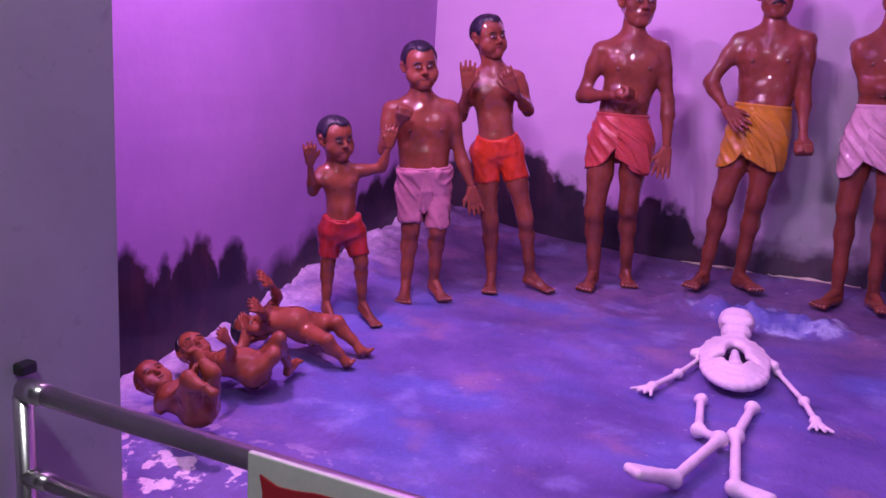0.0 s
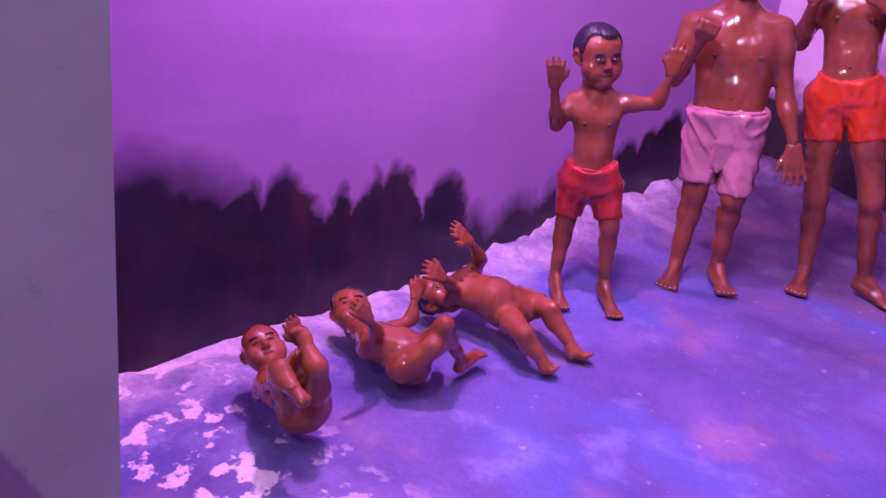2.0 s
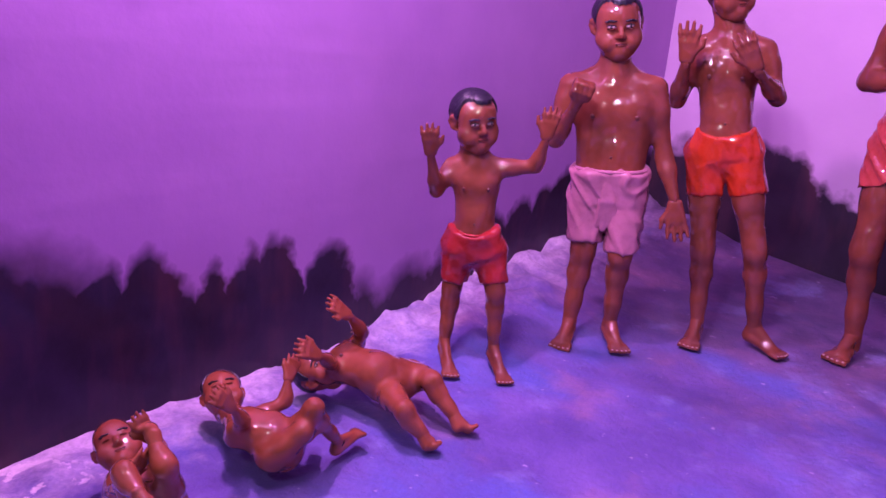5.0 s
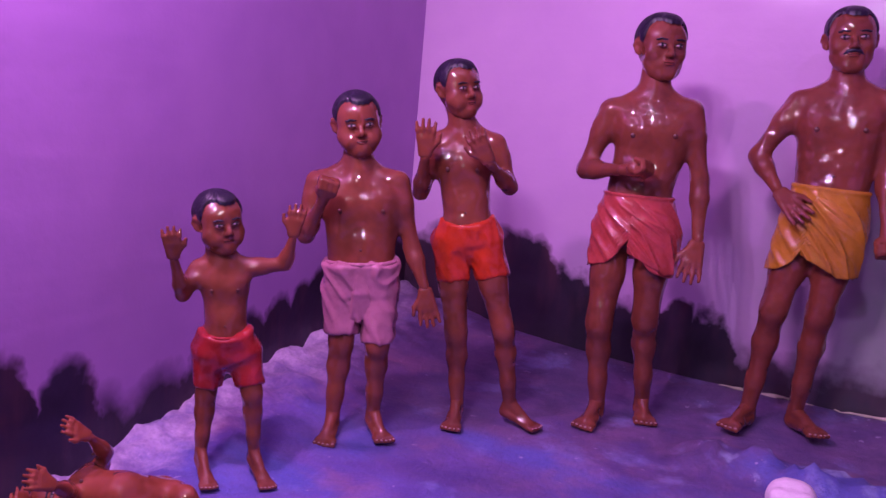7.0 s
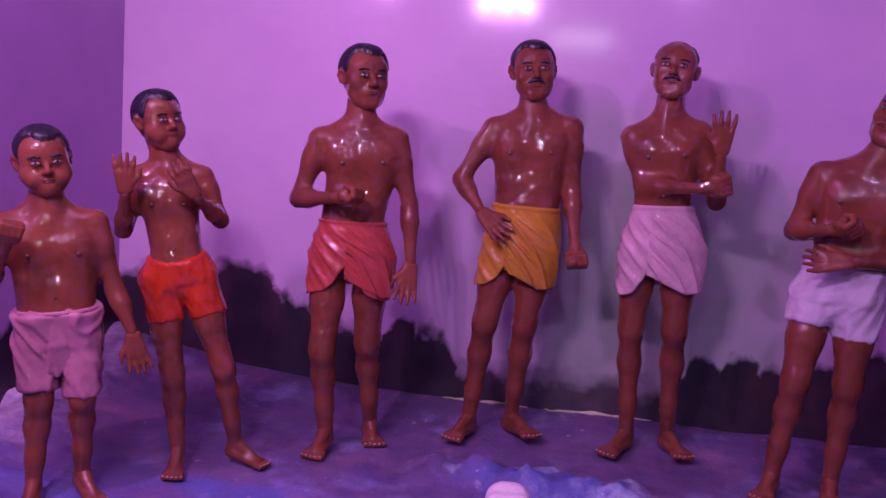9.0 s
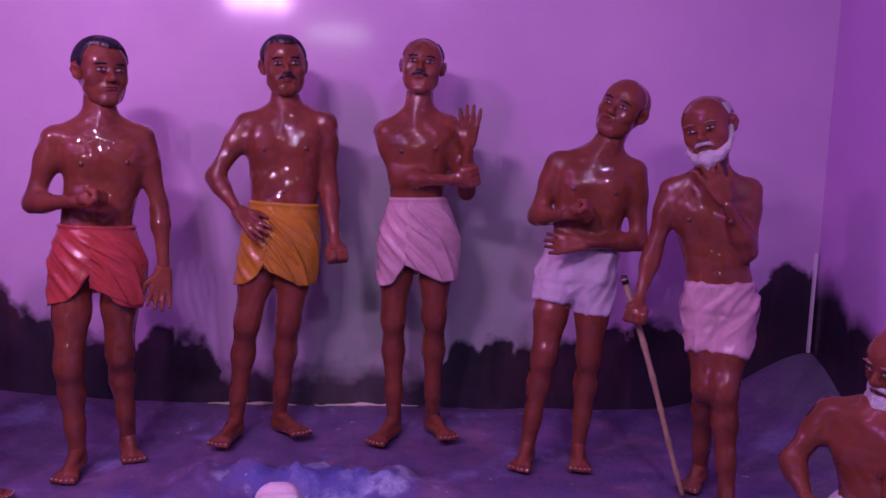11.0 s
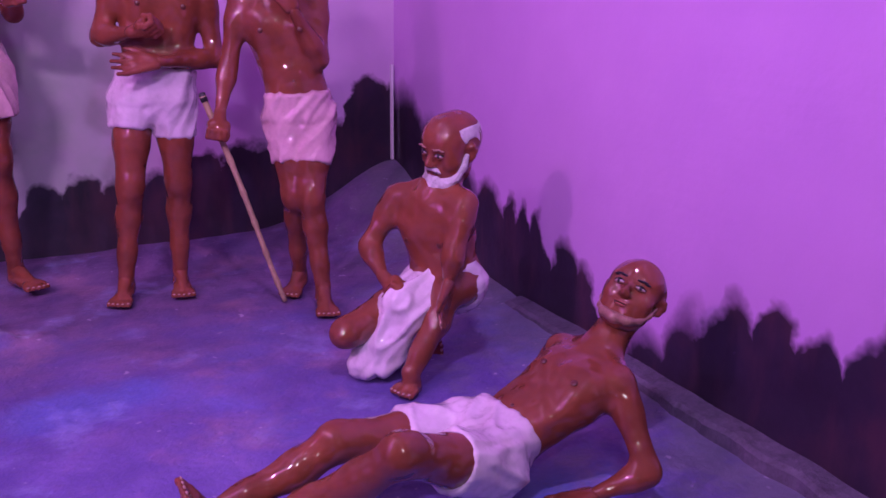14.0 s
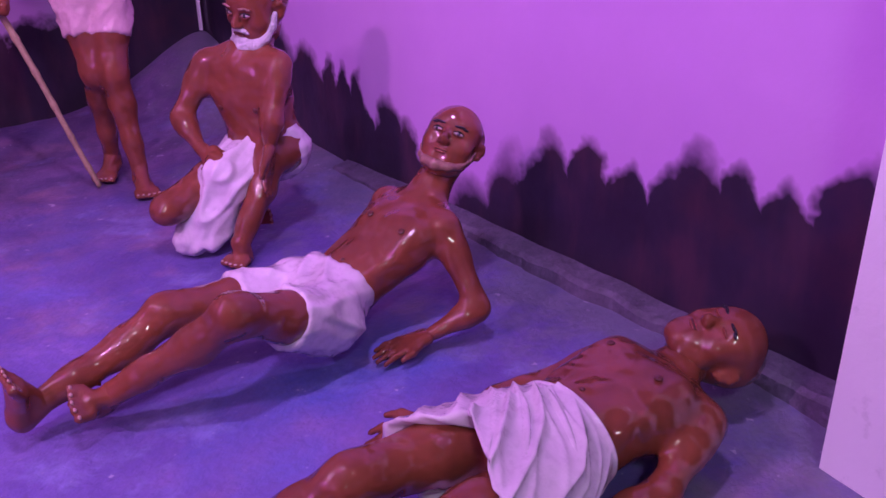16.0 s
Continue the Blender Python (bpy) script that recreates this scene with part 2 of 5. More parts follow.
def floor_paint():
    """Painted plaster ground: violet-grey wash with blue and rusty clouds, worn pale near the walls."""
    m, t, b = nodes_of("ground_paint")
    geo = t.nodes.new("ShaderNodeTexCoord")
    geo.name = "coords"
    sep = t.nodes.new("ShaderNodeSeparateXYZ")
    t.links.new(geo.outputs["Object"], sep.inputs[0])
    x, y = sep.outputs[0], sep.outputs[1]
    c = ramp(t, noise_node(t, 2.2, 5.0), (0.30, (0.072, 0.052, 0.23)), (0.50, (0.125, 0.088, 0.33)), (0.62, (0.17, 0.12, 0.39)), (0.78, (0.25, 0.155, 0.36)))
    stretch = t.nodes.new("ShaderNodeMapping")
    stretch.inputs["Scale"].default_value = (0.9, 1.35, 1.0)
    stretch.inputs["Location"].default_value = (3.3, 1.2, 0.4)
    t.links.new(geo.outputs["Object"], stretch.inputs[0])
    blue = ramp(t, noise_node(t, 1.9, 4.0, 0.55, stretch.outputs[0]), (0.50, 0.0), (0.70, 0.7))
    c = mix(t, blue, c, (0.10, 0.14, 0.50))
    # violet-brown wash under the standing figures, darker towards the back to paint in shade
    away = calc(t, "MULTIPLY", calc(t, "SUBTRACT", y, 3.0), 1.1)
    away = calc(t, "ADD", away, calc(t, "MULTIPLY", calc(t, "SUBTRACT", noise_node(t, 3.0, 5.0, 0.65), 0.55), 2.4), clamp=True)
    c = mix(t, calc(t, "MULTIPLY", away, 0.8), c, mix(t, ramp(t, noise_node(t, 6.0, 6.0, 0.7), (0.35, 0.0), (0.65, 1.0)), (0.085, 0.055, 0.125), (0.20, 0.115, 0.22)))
    for bx, by, bw, bd in ((-0.55, 3.62, 0.55, 0.16), (-1.15, 2.95, 0.40, 0.14), (1.75, 2.25, 0.55, 0.30), (0.95, 3.35, 0.45, 0.25), (-0.55, 2.35, 0.5, 0.22)):
        ex = calc(t, "DIVIDE", calc(t, "SUBTRACT", x, bx), bw)
        ey = calc(t, "DIVIDE", calc(t, "SUBTRACT", y, by), bd)
        spot = calc(t, "ADD", calc(t, "ADD", calc(t, "MULTIPLY", ex, ex), calc(t, "MULTIPLY", ey, ey)), calc(t, "MULTIPLY", noise_node(t, 4.5, 5.0), 1.1))
        c = mix(t, ramp(t, spot, (0.6, 0.75), (1.5, 0.0)), c, (0.095, 0.125, 0.46))
    cloud = t.nodes.new("ShaderNodeMapping")
    cloud.inputs["Location"].default_value = (1.7, 8.4, 0.0)
    t.links.new(geo.outputs["Object"], cloud.inputs[0])
    c = mix(t, ramp(t, noise_node(t, 3.4, 6.0, 0.65, cloud.outputs[0]), (0.56, 0.0), (0.72, 0.55)), c, (0.33, 0.36, 0.74))
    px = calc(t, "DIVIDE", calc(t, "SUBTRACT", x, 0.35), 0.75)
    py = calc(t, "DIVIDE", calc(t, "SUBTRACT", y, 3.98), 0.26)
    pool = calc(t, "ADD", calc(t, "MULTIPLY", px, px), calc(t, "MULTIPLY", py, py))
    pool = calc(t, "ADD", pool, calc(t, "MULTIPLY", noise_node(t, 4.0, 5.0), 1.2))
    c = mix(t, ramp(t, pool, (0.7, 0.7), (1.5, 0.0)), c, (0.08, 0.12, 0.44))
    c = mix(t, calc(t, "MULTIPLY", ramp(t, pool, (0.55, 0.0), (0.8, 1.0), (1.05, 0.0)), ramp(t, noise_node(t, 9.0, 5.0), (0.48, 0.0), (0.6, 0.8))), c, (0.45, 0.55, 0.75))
    rust = t.nodes.new("ShaderNodeMapping")
    rust.inputs["Location"].default_value = (7.1, 3.4, 0.0)
    t.links.new(geo.outputs["Object"], rust.inputs[0])
    c = mix(t, ramp(t, noise_node(t, 2.6, 5.0, 0.6, rust.outputs[0]), (0.56, 0.0), (0.74, 0.6)), c, (0.38, 0.20, 0.26))
    # bare pale plaster along the left wall, scaling off in flakes towards the front
    left = calc(t, "ADD", x, calc(t, "MULTIPLY", y, 0.11))
    bare = calc(t, "MULTIPLY", calc(t, "SUBTRACT", -1.06, left), 3.2)
    bare = calc(t, "ADD", bare, calc(t, "MULTIPLY", calc(t, "SUBTRACT", noise_node(t, 7.0, 6.0, 0.7), 0.5), 2.2), clamp=True)
    c = mix(t, calc(t, "MULTIPLY", bare, 0.9), c, mix(t, ramp(t, noise_node(t, 11.0, 7.0, 0.7), (0.40, 0.0), (0.56, 1.0)), (0.42, 0.32, 0.52), (0.66, 0.54, 0.70)))
    near = calc(t, "MULTIPLY", calc(t, "SUBTRACT", 1.80, y), 3.0, clamp=True)
    near = calc(t, "MULTIPLY", near, calc(t, "MULTIPLY", calc(t, "SUBTRACT", -0.30, x), 3.0, clamp=True))
    flake = ramp(t, noise_node(t, 13.0, 7.0, 0.62), (0.55, 0.0), (0.58, 1.0))
    c = mix(t, calc(t, "MULTIPLY", near, flake), c, (0.82, 0.70, 0.80))
    # grey-green worn plaster in the right corner
    green = calc(t, "MULTIPLY", calc(t, "SUBTRACT", calc(t, "SUBTRACT", x, calc(t, "MULTIPLY", y, 0.10)), 1.55), 2.4)
    green = calc(t, "ADD", green, calc(t, "MULTIPLY", calc(t, "SUBTRACT", noise_node(t, 5.0, 7.0, 0.75), 0.55), 4.5), clamp=True)
    c = mix(t, calc(t, "MULTIPLY", green, 0.7), c, (0.17, 0.17, 0.20))
    speck = ramp(t, noise_node(t, 26.0, 3.0), (0.68, 0.0), (0.72, 0.55))
    c = mix(t, speck, c, (0.55, 0.50, 0.66))
    c = mix(t, ramp(t, noise_node(t, 60.0, 5.0), (0.3, 0.3), (0.6, 0.0)), c, (0.10, 0.07, 0.16))
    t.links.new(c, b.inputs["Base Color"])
    t.links.new(ramp(t, noise_node(t, 9.0, 5.0), (0.3, 0.34), (0.7, 0.6)), b.inputs["Roughness"])
    bump(t, b, mix(t, 0.5, noise_node(t, 7.0, 7.0), noise_node(t, 45.0, 5.0)), 0.42, 0.025)
    return m


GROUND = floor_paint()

# ---- mesh helpers ----


def mesh_of(name, verts, faces, mats, index=None, smooth=True):
    me = bpy.data.meshes.new(name)
    me.from_pydata([tuple(v) for v in verts], [], [tuple(f) for f in faces])
    for m in mats:
        me.materials.append(m)
    if index is not None:
        me.polygons.foreach_set("material_index", np.asarray(index, dtype=np.int32))
    me.polygons.foreach_set("use_smooth", np.full(len(me.polygons), smooth))
    me.update()
    return me


def part(name, bm, material, parent, label=""):
    me = bpy.data.meshes.new(name)
    bm.to_mesh(me)
    bm.free()
    me.materials.append(material)
    ob = new(name, me)
    ob.parent = parent
    return tagged(ob, label)


def box(bm, x0, x1, y0, y1, z0, z1, bevel=0.0):
    r = bmesh.ops.create_cube(bm, size=1.0)
    bmesh.ops.scale(bm, vec=(x1 - x0, y1 - y0, z1 - z0), verts=r["verts"])
    bmesh.ops.translate(bm, vec=((x0 + x1) / 2, (y0 + y1) / 2, (z0 + z1) / 2), verts=r["verts"])
    if bevel:
        edges = {e for v in r["verts"] for e in v.link_edges}
        bmesh.ops.bevel(bm, geom=list(edges), offset=bevel, segments=2, affect="EDGES", profile=0.5)
    return bm


def prism(bm, corners, z0, z1):
    """An upright slab over a ground outline."""
    low = [bm.verts.new((x, y, z0)) for x, y in corners]
    top = [bm.verts.new((x, y, z1)) for x, y in corners]
    bm.faces.new(low[::-1])
    bm.faces.new(top)
    n = len(corners)
    for i in range(n):
        bm.faces.new((low[i], low[(i + 1) % n], top[(i + 1) % n], top[i]))
    bmesh.ops.recalc_face_normals(bm, faces=bm.faces)
    return bm


def tube(points, radius, sides=14):
    """A round bar along a line of points, closed at its ends."""
    pts = [Vector(p) for p in points]
    bm = bmesh.new()
    rings = []
    for i, p in enumerate(pts):
        d = (pts[min(i + 1, len(pts) - 1)] - pts[max(i - 1, 0)]).normalized()
        side = d.cross(Vector((0.13, 0.27, 1.0)))
        if side.length < 1e-3:
            side = d.cross(Vector((1, 0, 0)))
        side.normalize()
        up = side.cross(d)
        r = radius[i] if isinstance(radius, (list, tuple)) else radius
        rings.append([bm.verts.new(p + (side * math.cos(a) + up * math.sin(a)) * r)
                      for a in (2 * math.pi * k / sides for k in range(sides))])
    for a, b_ in zip(rings, rings[1:]):
        for k in range(sides):
            bm.faces.new((a[k], a[(k + 1) % sides], b_[(k + 1) % sides], b_[k]))
    bm.faces.new(rings[0][::-1])
    bm.faces.new(rings[-1])
    bmesh.ops.recalc_face_normals(bm, faces=bm.faces)
    for f in bm.faces:
        f.smooth = len(f.verts) == 4
    return bm


# ---- the niche ----
BACK = 4.85
L0, L1 = (-1.50, 1.40), (-1.88, BACK)
R0, R1 = (2.33, 1.40), (2.66, BACK)


def side_x(a, b_, y):
    return a[0] + (b_[0] - a[0]) * (y - a[1]) / (b_[1] - a[1])


def structure(name, bm, material, label):
    return tagged(part(name, bm, material, None), label, name.split("_")[0], kind="structure")


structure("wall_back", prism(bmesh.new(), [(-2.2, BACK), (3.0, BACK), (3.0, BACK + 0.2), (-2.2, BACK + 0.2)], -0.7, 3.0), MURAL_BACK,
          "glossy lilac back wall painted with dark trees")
structure("wall_left", prism(bmesh.new(), [(side_x(L0, L1, 1.0), 1.0), L1, (L1[0] - 0.2, L1[1]), (side_x(L0, L1, 1.0) - 0.2, 1.0)], -0.7, 3.0), MURAL_LEFT,
          "purple side wall painted with dark pointed trees")
structure("wall_right", prism(bmesh.new(), [(side_x(R0, R1, 1.0), 1.0), (side_x(R0, R1, 1.0) + 0.2, 1.0), (R1[0] + 0.2, R1[1]), R1], -0.7, 3.0), MURAL_RIGHT,
          "bright violet side wall painted with dark trees")
structure("pier_left", prism(bmesh.new(), [(-3.2, 0.72), (-0.86, 0.72), (-0.852, 1.18), (-3.2, 1.18)], -0.7, 3.0), PIER,
          "grey distempered plaster pier beside the niche")
structure("pier_right", prism(bmesh.new(), [(2.10, 1.15), (4.0, 1.15), (4.0, 1.395), (2.127, 1.395)], -0.7, 3.0), PIER_WHITE,
          "white limewashed pier beside the niche")
structure("wall_lintel", box(bmesh.new(), -0.86, 2.11, 0.92, 1.15, 2.45, 3.0), PIER, "plain plaster lintel over the niche opening")
# unseen ceiling, added to close the room so only the lamps light it
structure("ceiling", box(bmesh.new(), -3.2, 4.0, -2.6, 5.1, 3.0, 3.1), CEILING, "unseen pale ceiling closing the room")
structure("floor_aisle", box(bmesh.new(), -3.2, 4.0, -2.6, 1.16, -0.62, -0.5), AISLE, "grey tiled visitor aisle floor")
# three unseen walls round the aisle, added to shut out light from outside
structure("wall_aisle_back", box(bmesh.new(), -3.2, 4.0, -2.8, -2.6, -0.6, 3.0), PIER, "unseen plain grey wall closing off the aisle")
structure("wall_aisle_left", box(bmesh.new(), -3.4, -3.2, -2.8, 1.2, -0.6, 3.0), PIER, "unseen plain grey wall closing off the aisle")
structure("wall_aisle_right", box(bmesh.new(), 4.0, 4.2, -2.8, 1.4, -0.6, 3.0), PIER, "unseen plain grey wall closing off the aisle")
structure("platform_front", box(bmesh.new(), -0.86, 2.11, 0.96, 1.10, -0.5, -0.06), PIER, "low plaster kerb under the niche floor")


def ground_height(x, y):
    """Uneven plaster ground, heaped up in the corners and along the left wall."""
    def step(a):
        a = min(1.0, max(0.0, a))
        return a * a * (3 - 2 * a)
    xl, xr = side_x(L0, L1, y), side_x(R0, R1, y)
    h = 0.055 * step((y - 4.45) / 0.4)
    h += 0.10 * math.exp(-((x - xl) / 0.42) ** 2) * step((y - 2.5) / 0.9)
    h += 0.08 * math.exp(-(((x - L1[0]) / 0.8) ** 2 + ((y - BACK) / 0.8) ** 2))
    h += 0.30 * math.exp(-(((x - R1[0]) / 0.42) ** 2 + ((y - BACK) / 0.75) ** 2))
    ridge = math.exp(-((x - 0.33) / 0.50) ** 4) * step((y - 3.86 + 0.10 * noise.noise(Vector((x * 4, 1.0, 7)))) / 0.10) * (1 - step((y - 4.02) / 0.22))
    h += 0.085 * ridge * (0.75 + 0.8 * noise.fractal(Vector((x * 7, y * 7, 2)), 0.9, 2.0, 4))
    h -= 0.05 * step((1.7 - y) / 0.6)
    rough = noise.fractal(Vector((x * 3.1, y * 3.1, 0.3)), 1.0, 2.0, 4)
    edge = math.exp(-((x - xl) / 0.30) ** 2) * (0.35 + 0.65 * step((y - 2.2) / 0.6))
    crag = noise.fractal(Vector((x * 9.0, y * 9.0, 4.0)), 0.9, 2.1, 5)
    return h + 0.010 * rough + edge * 0.05 * crag


def build_ground():
    xs = np.arange(-2.1, 2.86, 0.03)
    ys = np.arange(1.0, 4.93, 0.03)
    verts = [(x, y, ground_height(x, y)) for y in ys for x in xs]
    w = len(xs)
    faces = [(j * w + i, j * w + i + 1, (j + 1) * w + i + 1, (j + 1) * w + i) for j in range(len(ys) - 1) for i in range(w - 1)]
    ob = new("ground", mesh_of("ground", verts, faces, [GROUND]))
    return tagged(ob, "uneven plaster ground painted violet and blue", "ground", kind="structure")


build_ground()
structure("ground_slab", box(bmesh.new(), -0.852, 2.11, 1.0, 4.9, -0.4, -0.12), PIER, "plaster core under the niche ground")
# pale cable cover in the corner
structure("trim_corner", box(bmesh.new(), R1[0] - 0.024, R1[0] - 0.013, BACK - 0.02, BACK - 0.003, 0.36, 0.84), PIER_WHITE, "thin white cover strip in the corner")


def wall_ledge():
    """A rough plaster ledge at the foot of the right wall, cracked along its top."""
    bm = bmesh.new()
    rows = []
    n = 90
    for i in range(n + 1):
        y = 1.40 + 2.1 * i / n
        x = side_x(R0, R1, y)
        j = 0.012 * noise.noise(Vector((y * 9, 1.0, 0))) + 0.006 * noise.noise(Vector((y * 31, 5.0, 0)))
        g = ground_height(x - 0.08, y) - 0.03
        top = 0.035 - 0.06 * max(0.0, i / n - 0.75) + 0.012 * noise.noise(Vector((y * 6, 3.0, 0)))
        rows.append([bm.verts.new(v) for v in ((x - 0.085 + j, y, g), (x - 0.075 + j, y, top - 0.010), (x - 0.060 + j, y, top), (x + 0.02, y, top + 0.012), (x + 0.02, y, g))])
    for a, b_ in zip(rows, rows[1:]):
        for k in range(4):
            bm.faces.new((a[k], a[k + 1], b_[k + 1], b_[k]))
    for end in (rows[0], rows[-1]):
        bm.faces.new(end)
    bmesh.ops.recalc_face_normals(bm, faces=bm.faces)
    return structure("trim_ledge", bm, LEDGE, "rough dark plaster ledge along the wall foot")


LEDGE = plain("ledge_plaster", (0.10, 0.08, 0.13), 0.6, vary=0.5, scale=14, relief=0.8, relief_scale=40)
wall_ledge()


def wall_bead(x0, x1, seed):
    """Pale mortar showing in the joint at the foot of the back wall."""
    rnd = random.Random(seed)
    pts, rad = [], []
    n = int((x1 - x0) / 0.03)
    for i in range(n + 1):
        x = x0 + (x1 - x0) * i / n
        pts.append((x, BACK - 0.012, ground_height(x, BACK - 0.02) + 0.004 + rnd.uniform(-0.003, 0.003)))
        rad.append(max(0.002, rnd.uniform(0.002, 0.010) * math.sin(math.pi * (i + 0.5) / (n + 1)) + 0.002))
    return structure("trim_mortar", tube(pts, rad, 8), MORTAR, "pale mortar bead at the wall foot")


MORTAR = plain("mortar", (0.62, 0.60, 0.42), 0.7, vary=0.2)
wall_bead(-0.18, 0.22, 1)
wall_bead(0.30, 0.78, 2)

# ---- statues: smooth unions of tapered limbs, skinned into one mesh each ----


class Clay:
    """Collects verts, faces and material slots of one statue."""

    def __init__(self):
        self.v, self.f, self.m, self.mats = [], [], [], []

    def slot(self, mat):
        if mat not in self.mats:
            self.mats.append(mat)
        return self.mats.index(mat)

    def put(self, verts, faces, mat):
        base = len(self.v)
        self.v.extend(map(tuple, verts))
        self.f.extend(tuple(i + base for i in f) for f in faces)
        self.m.extend([self.slot(mat)] * len(faces))

    def done(self, name, label, category="statue", group=""):
        return tagged(new(name, mesh_of(name, self.v, self.f, self.mats, self.m)), label, category, group)


def field(prims, k, lo, vox, shape):
    acc = np.zeros(shape)
    for a, b_, ra, rb, flat in prims:
        pad = max(ra, rb) + 7 * k
        i0 = np.maximum(np.floor((np.minimum(a, b_) - pad - lo) / vox).astype(int), 0)
        i1 = np.minimum(np.ceil((np.maximum(a, b_) + pad - lo) / vox).astype(int) + 1, shape)
        if (i1 <= i0).any():
            continue
        g = np.stack(np.meshgrid(*[lo[n] + vox * np.arange(i0[n], i1[n]) for n in range(3)], indexing="ij"), -1)
        d = cone(g, a, b_, ra, rb, flat)
        acc[i0[0]:i1[0], i0[1]:i1[1], i0[2]:i1[2]] += np.exp(np.clip(-d / k, -60, 60))
    return -k * np.log(acc + 1e-12)


def cone(p, a, b_, ra, rb, flat=0):
    """Distance to a tapered bar; flat 1 cuts its far end straight, 2 both ends."""
    ab = b_ - a
    t = ((p - a) @ ab) / max(ab @ ab, 1e-9)
    if flat:
        long = math.sqrt(ab @ ab)
        d = np.linalg.norm(p - a - np.clip(t, 0 if flat == 1 else -9, 9)[..., None] * ab, axis=-1) - (ra + (rb - ra) * np.clip(t, 0, 1))
        d = np.maximum(d, (t - 1) * long)
        return np.maximum(d, -t * long) if flat == 2 else d
    h = np.clip(t, 0, 1)
    return np.linalg.norm(p - a - h[..., None] * ab, axis=-1) - (ra + (rb - ra) * h)


def skin(clay, prims, mat, vox=0.010, k=0.009, roughen=0.0, folds=(), relax=0):
    """Meshes the union of the tapered bars prims = (a, b, ra, rb) as one smooth surface."""
    prims = [(np.array(q[0], float), np.array(q[1], float), q[2], q[3], q[4] if len(q) > 4 else 0) for q in prims]
    lo = np.min([np.minimum(q[0], q[1]) - max(q[2], q[3]) for q in prims], 0) - 4 * vox
    hi = np.max([np.maximum(q[0], q[1]) + max(q[2], q[3]) for q in prims], 0) + 4 * vox
    shape = np.ceil((hi - lo) / vox).astype(int) + 1
    d = field(prims, k, lo, vox, tuple(shape))
    inside = d < 0
    corner = [(i, j, l) for i in (0, 1) for j in (0, 1) for l in (0, 1)]
    n = np.array(d.shape) - 1
    block = lambda arr, c: arr[c[0]:c[0] + n[0], c[1]:c[1] + n[1], c[2]:c[2] + n[2]]
    count = sum(block(inside, c).astype(int) for c in corner)
    cells = np.argwhere((count > 0) & (count < 8))
    ids = -np.ones(tuple(n), int)
    ids[tuple(cells.T)] = np.arange(len(cells))
    total, weight = np.zeros((len(cells), 3)), np.zeros(len(cells))
    for c in corner:
        for ax in range(3):
            if c[ax]:
                continue
            e = list(c)
            e[ax] = 1
            da = d[tuple((cells + c).T)]
            db = d[tuple((cells + e).T)]
            cut = (da < 0) != (db < 0)
            s = np.where(cut, da / np.where(cut, da - db, 1), 0)
            p = cells + np.array(c, float)
            p[:, ax] += s
            total += p * cut[:, None]
            weight += cut
    verts = lo + vox * total / weight[:, None]
    if roughen:
        verts = verts + np.array([noise.noise_vector(Vector(v * 38)) for v in verts]) * roughen
    faces = []
    for ax in range(3):
        u, w = (ax + 1) % 3, (ax + 2) % 3
        sl = [slice(None)] * 3
        sl[ax] = slice(0, -1)
        sh = [slice(None)] * 3
        sh[ax] = slice(1, None)
        flip = np.argwhere(inside[tuple(sl)] != inside[tuple(sh)])
        flip = flip[(flip[:, u] > 0) & (flip[:, w] > 0) & (flip[:, u] < n[u]) & (flip[:, w] < n[w])]
        q = []
        for du, dw in ((1, 1), (0, 1), (0, 0), (1, 0)):
            c = flip.copy()
            c[:, u] -= du
            c[:, w] -= dw
            q.append(ids[tuple(c.T)])
        q = np.stack(q, 1)
        rev = ~inside[tuple(flip.T)]
        q[rev] = q[rev][:, ::-1]
        faces.append(q)
    faces = np.concatenate(faces)
    for _ in range(relax):
        near, hits = np.zeros_like(verts), np.zeros(len(verts))
        for c in range(4):
            for o in (1, 3):
                np.add.at(near, faces[:, c], verts[faces[:, (c + o) % 4]])
                np.add.at(hits, faces[:, c], 1)
        verts = lerp(verts, near / np.maximum(hits, 1)[:, None], 0.6)
    if len(folds):
        # cloth folds: ridges of stretched noise, pushed out along the surface's own direction
        nrm = np.zeros_like(verts)
        fn = np.cross(verts[faces[:, 2]] - verts[faces[:, 0]], verts[faces[:, 3]] - verts[faces[:, 1]])
        for c in range(4):
            np.add.at(nrm, faces[:, c], fn)
        nrm /= np.maximum(np.linalg.norm(nrm, axis=1), 1e-9)[:, None]
        along, amount, fine = folds
        along = unit(along)
        flat_ = (verts - np.outer(verts @ along, along) * 0.92) * fine
        push = np.array([max(0.0, 1 - 3.4 * abs(noise.noise(Vector(v)))) - 0.06 + 0.3 * max(0.0, 1 - 3.0 * abs(noise.noise(Vector(v) * 1.9 + Vector((7, 3, 1))))) for v in flat_])
        verts = verts + nrm * (push * amount)[:, None]
    clay.put(verts, faces.tolist(), mat)
    return verts


def unit(v):
    v = np.asarray(v, float)
    return v / max(np.linalg.norm(v), 1e-9)


def lerp(a, b_, s):
    return np.asarray(a, float) * (1 - s) + np.asarray(b_, float) * s


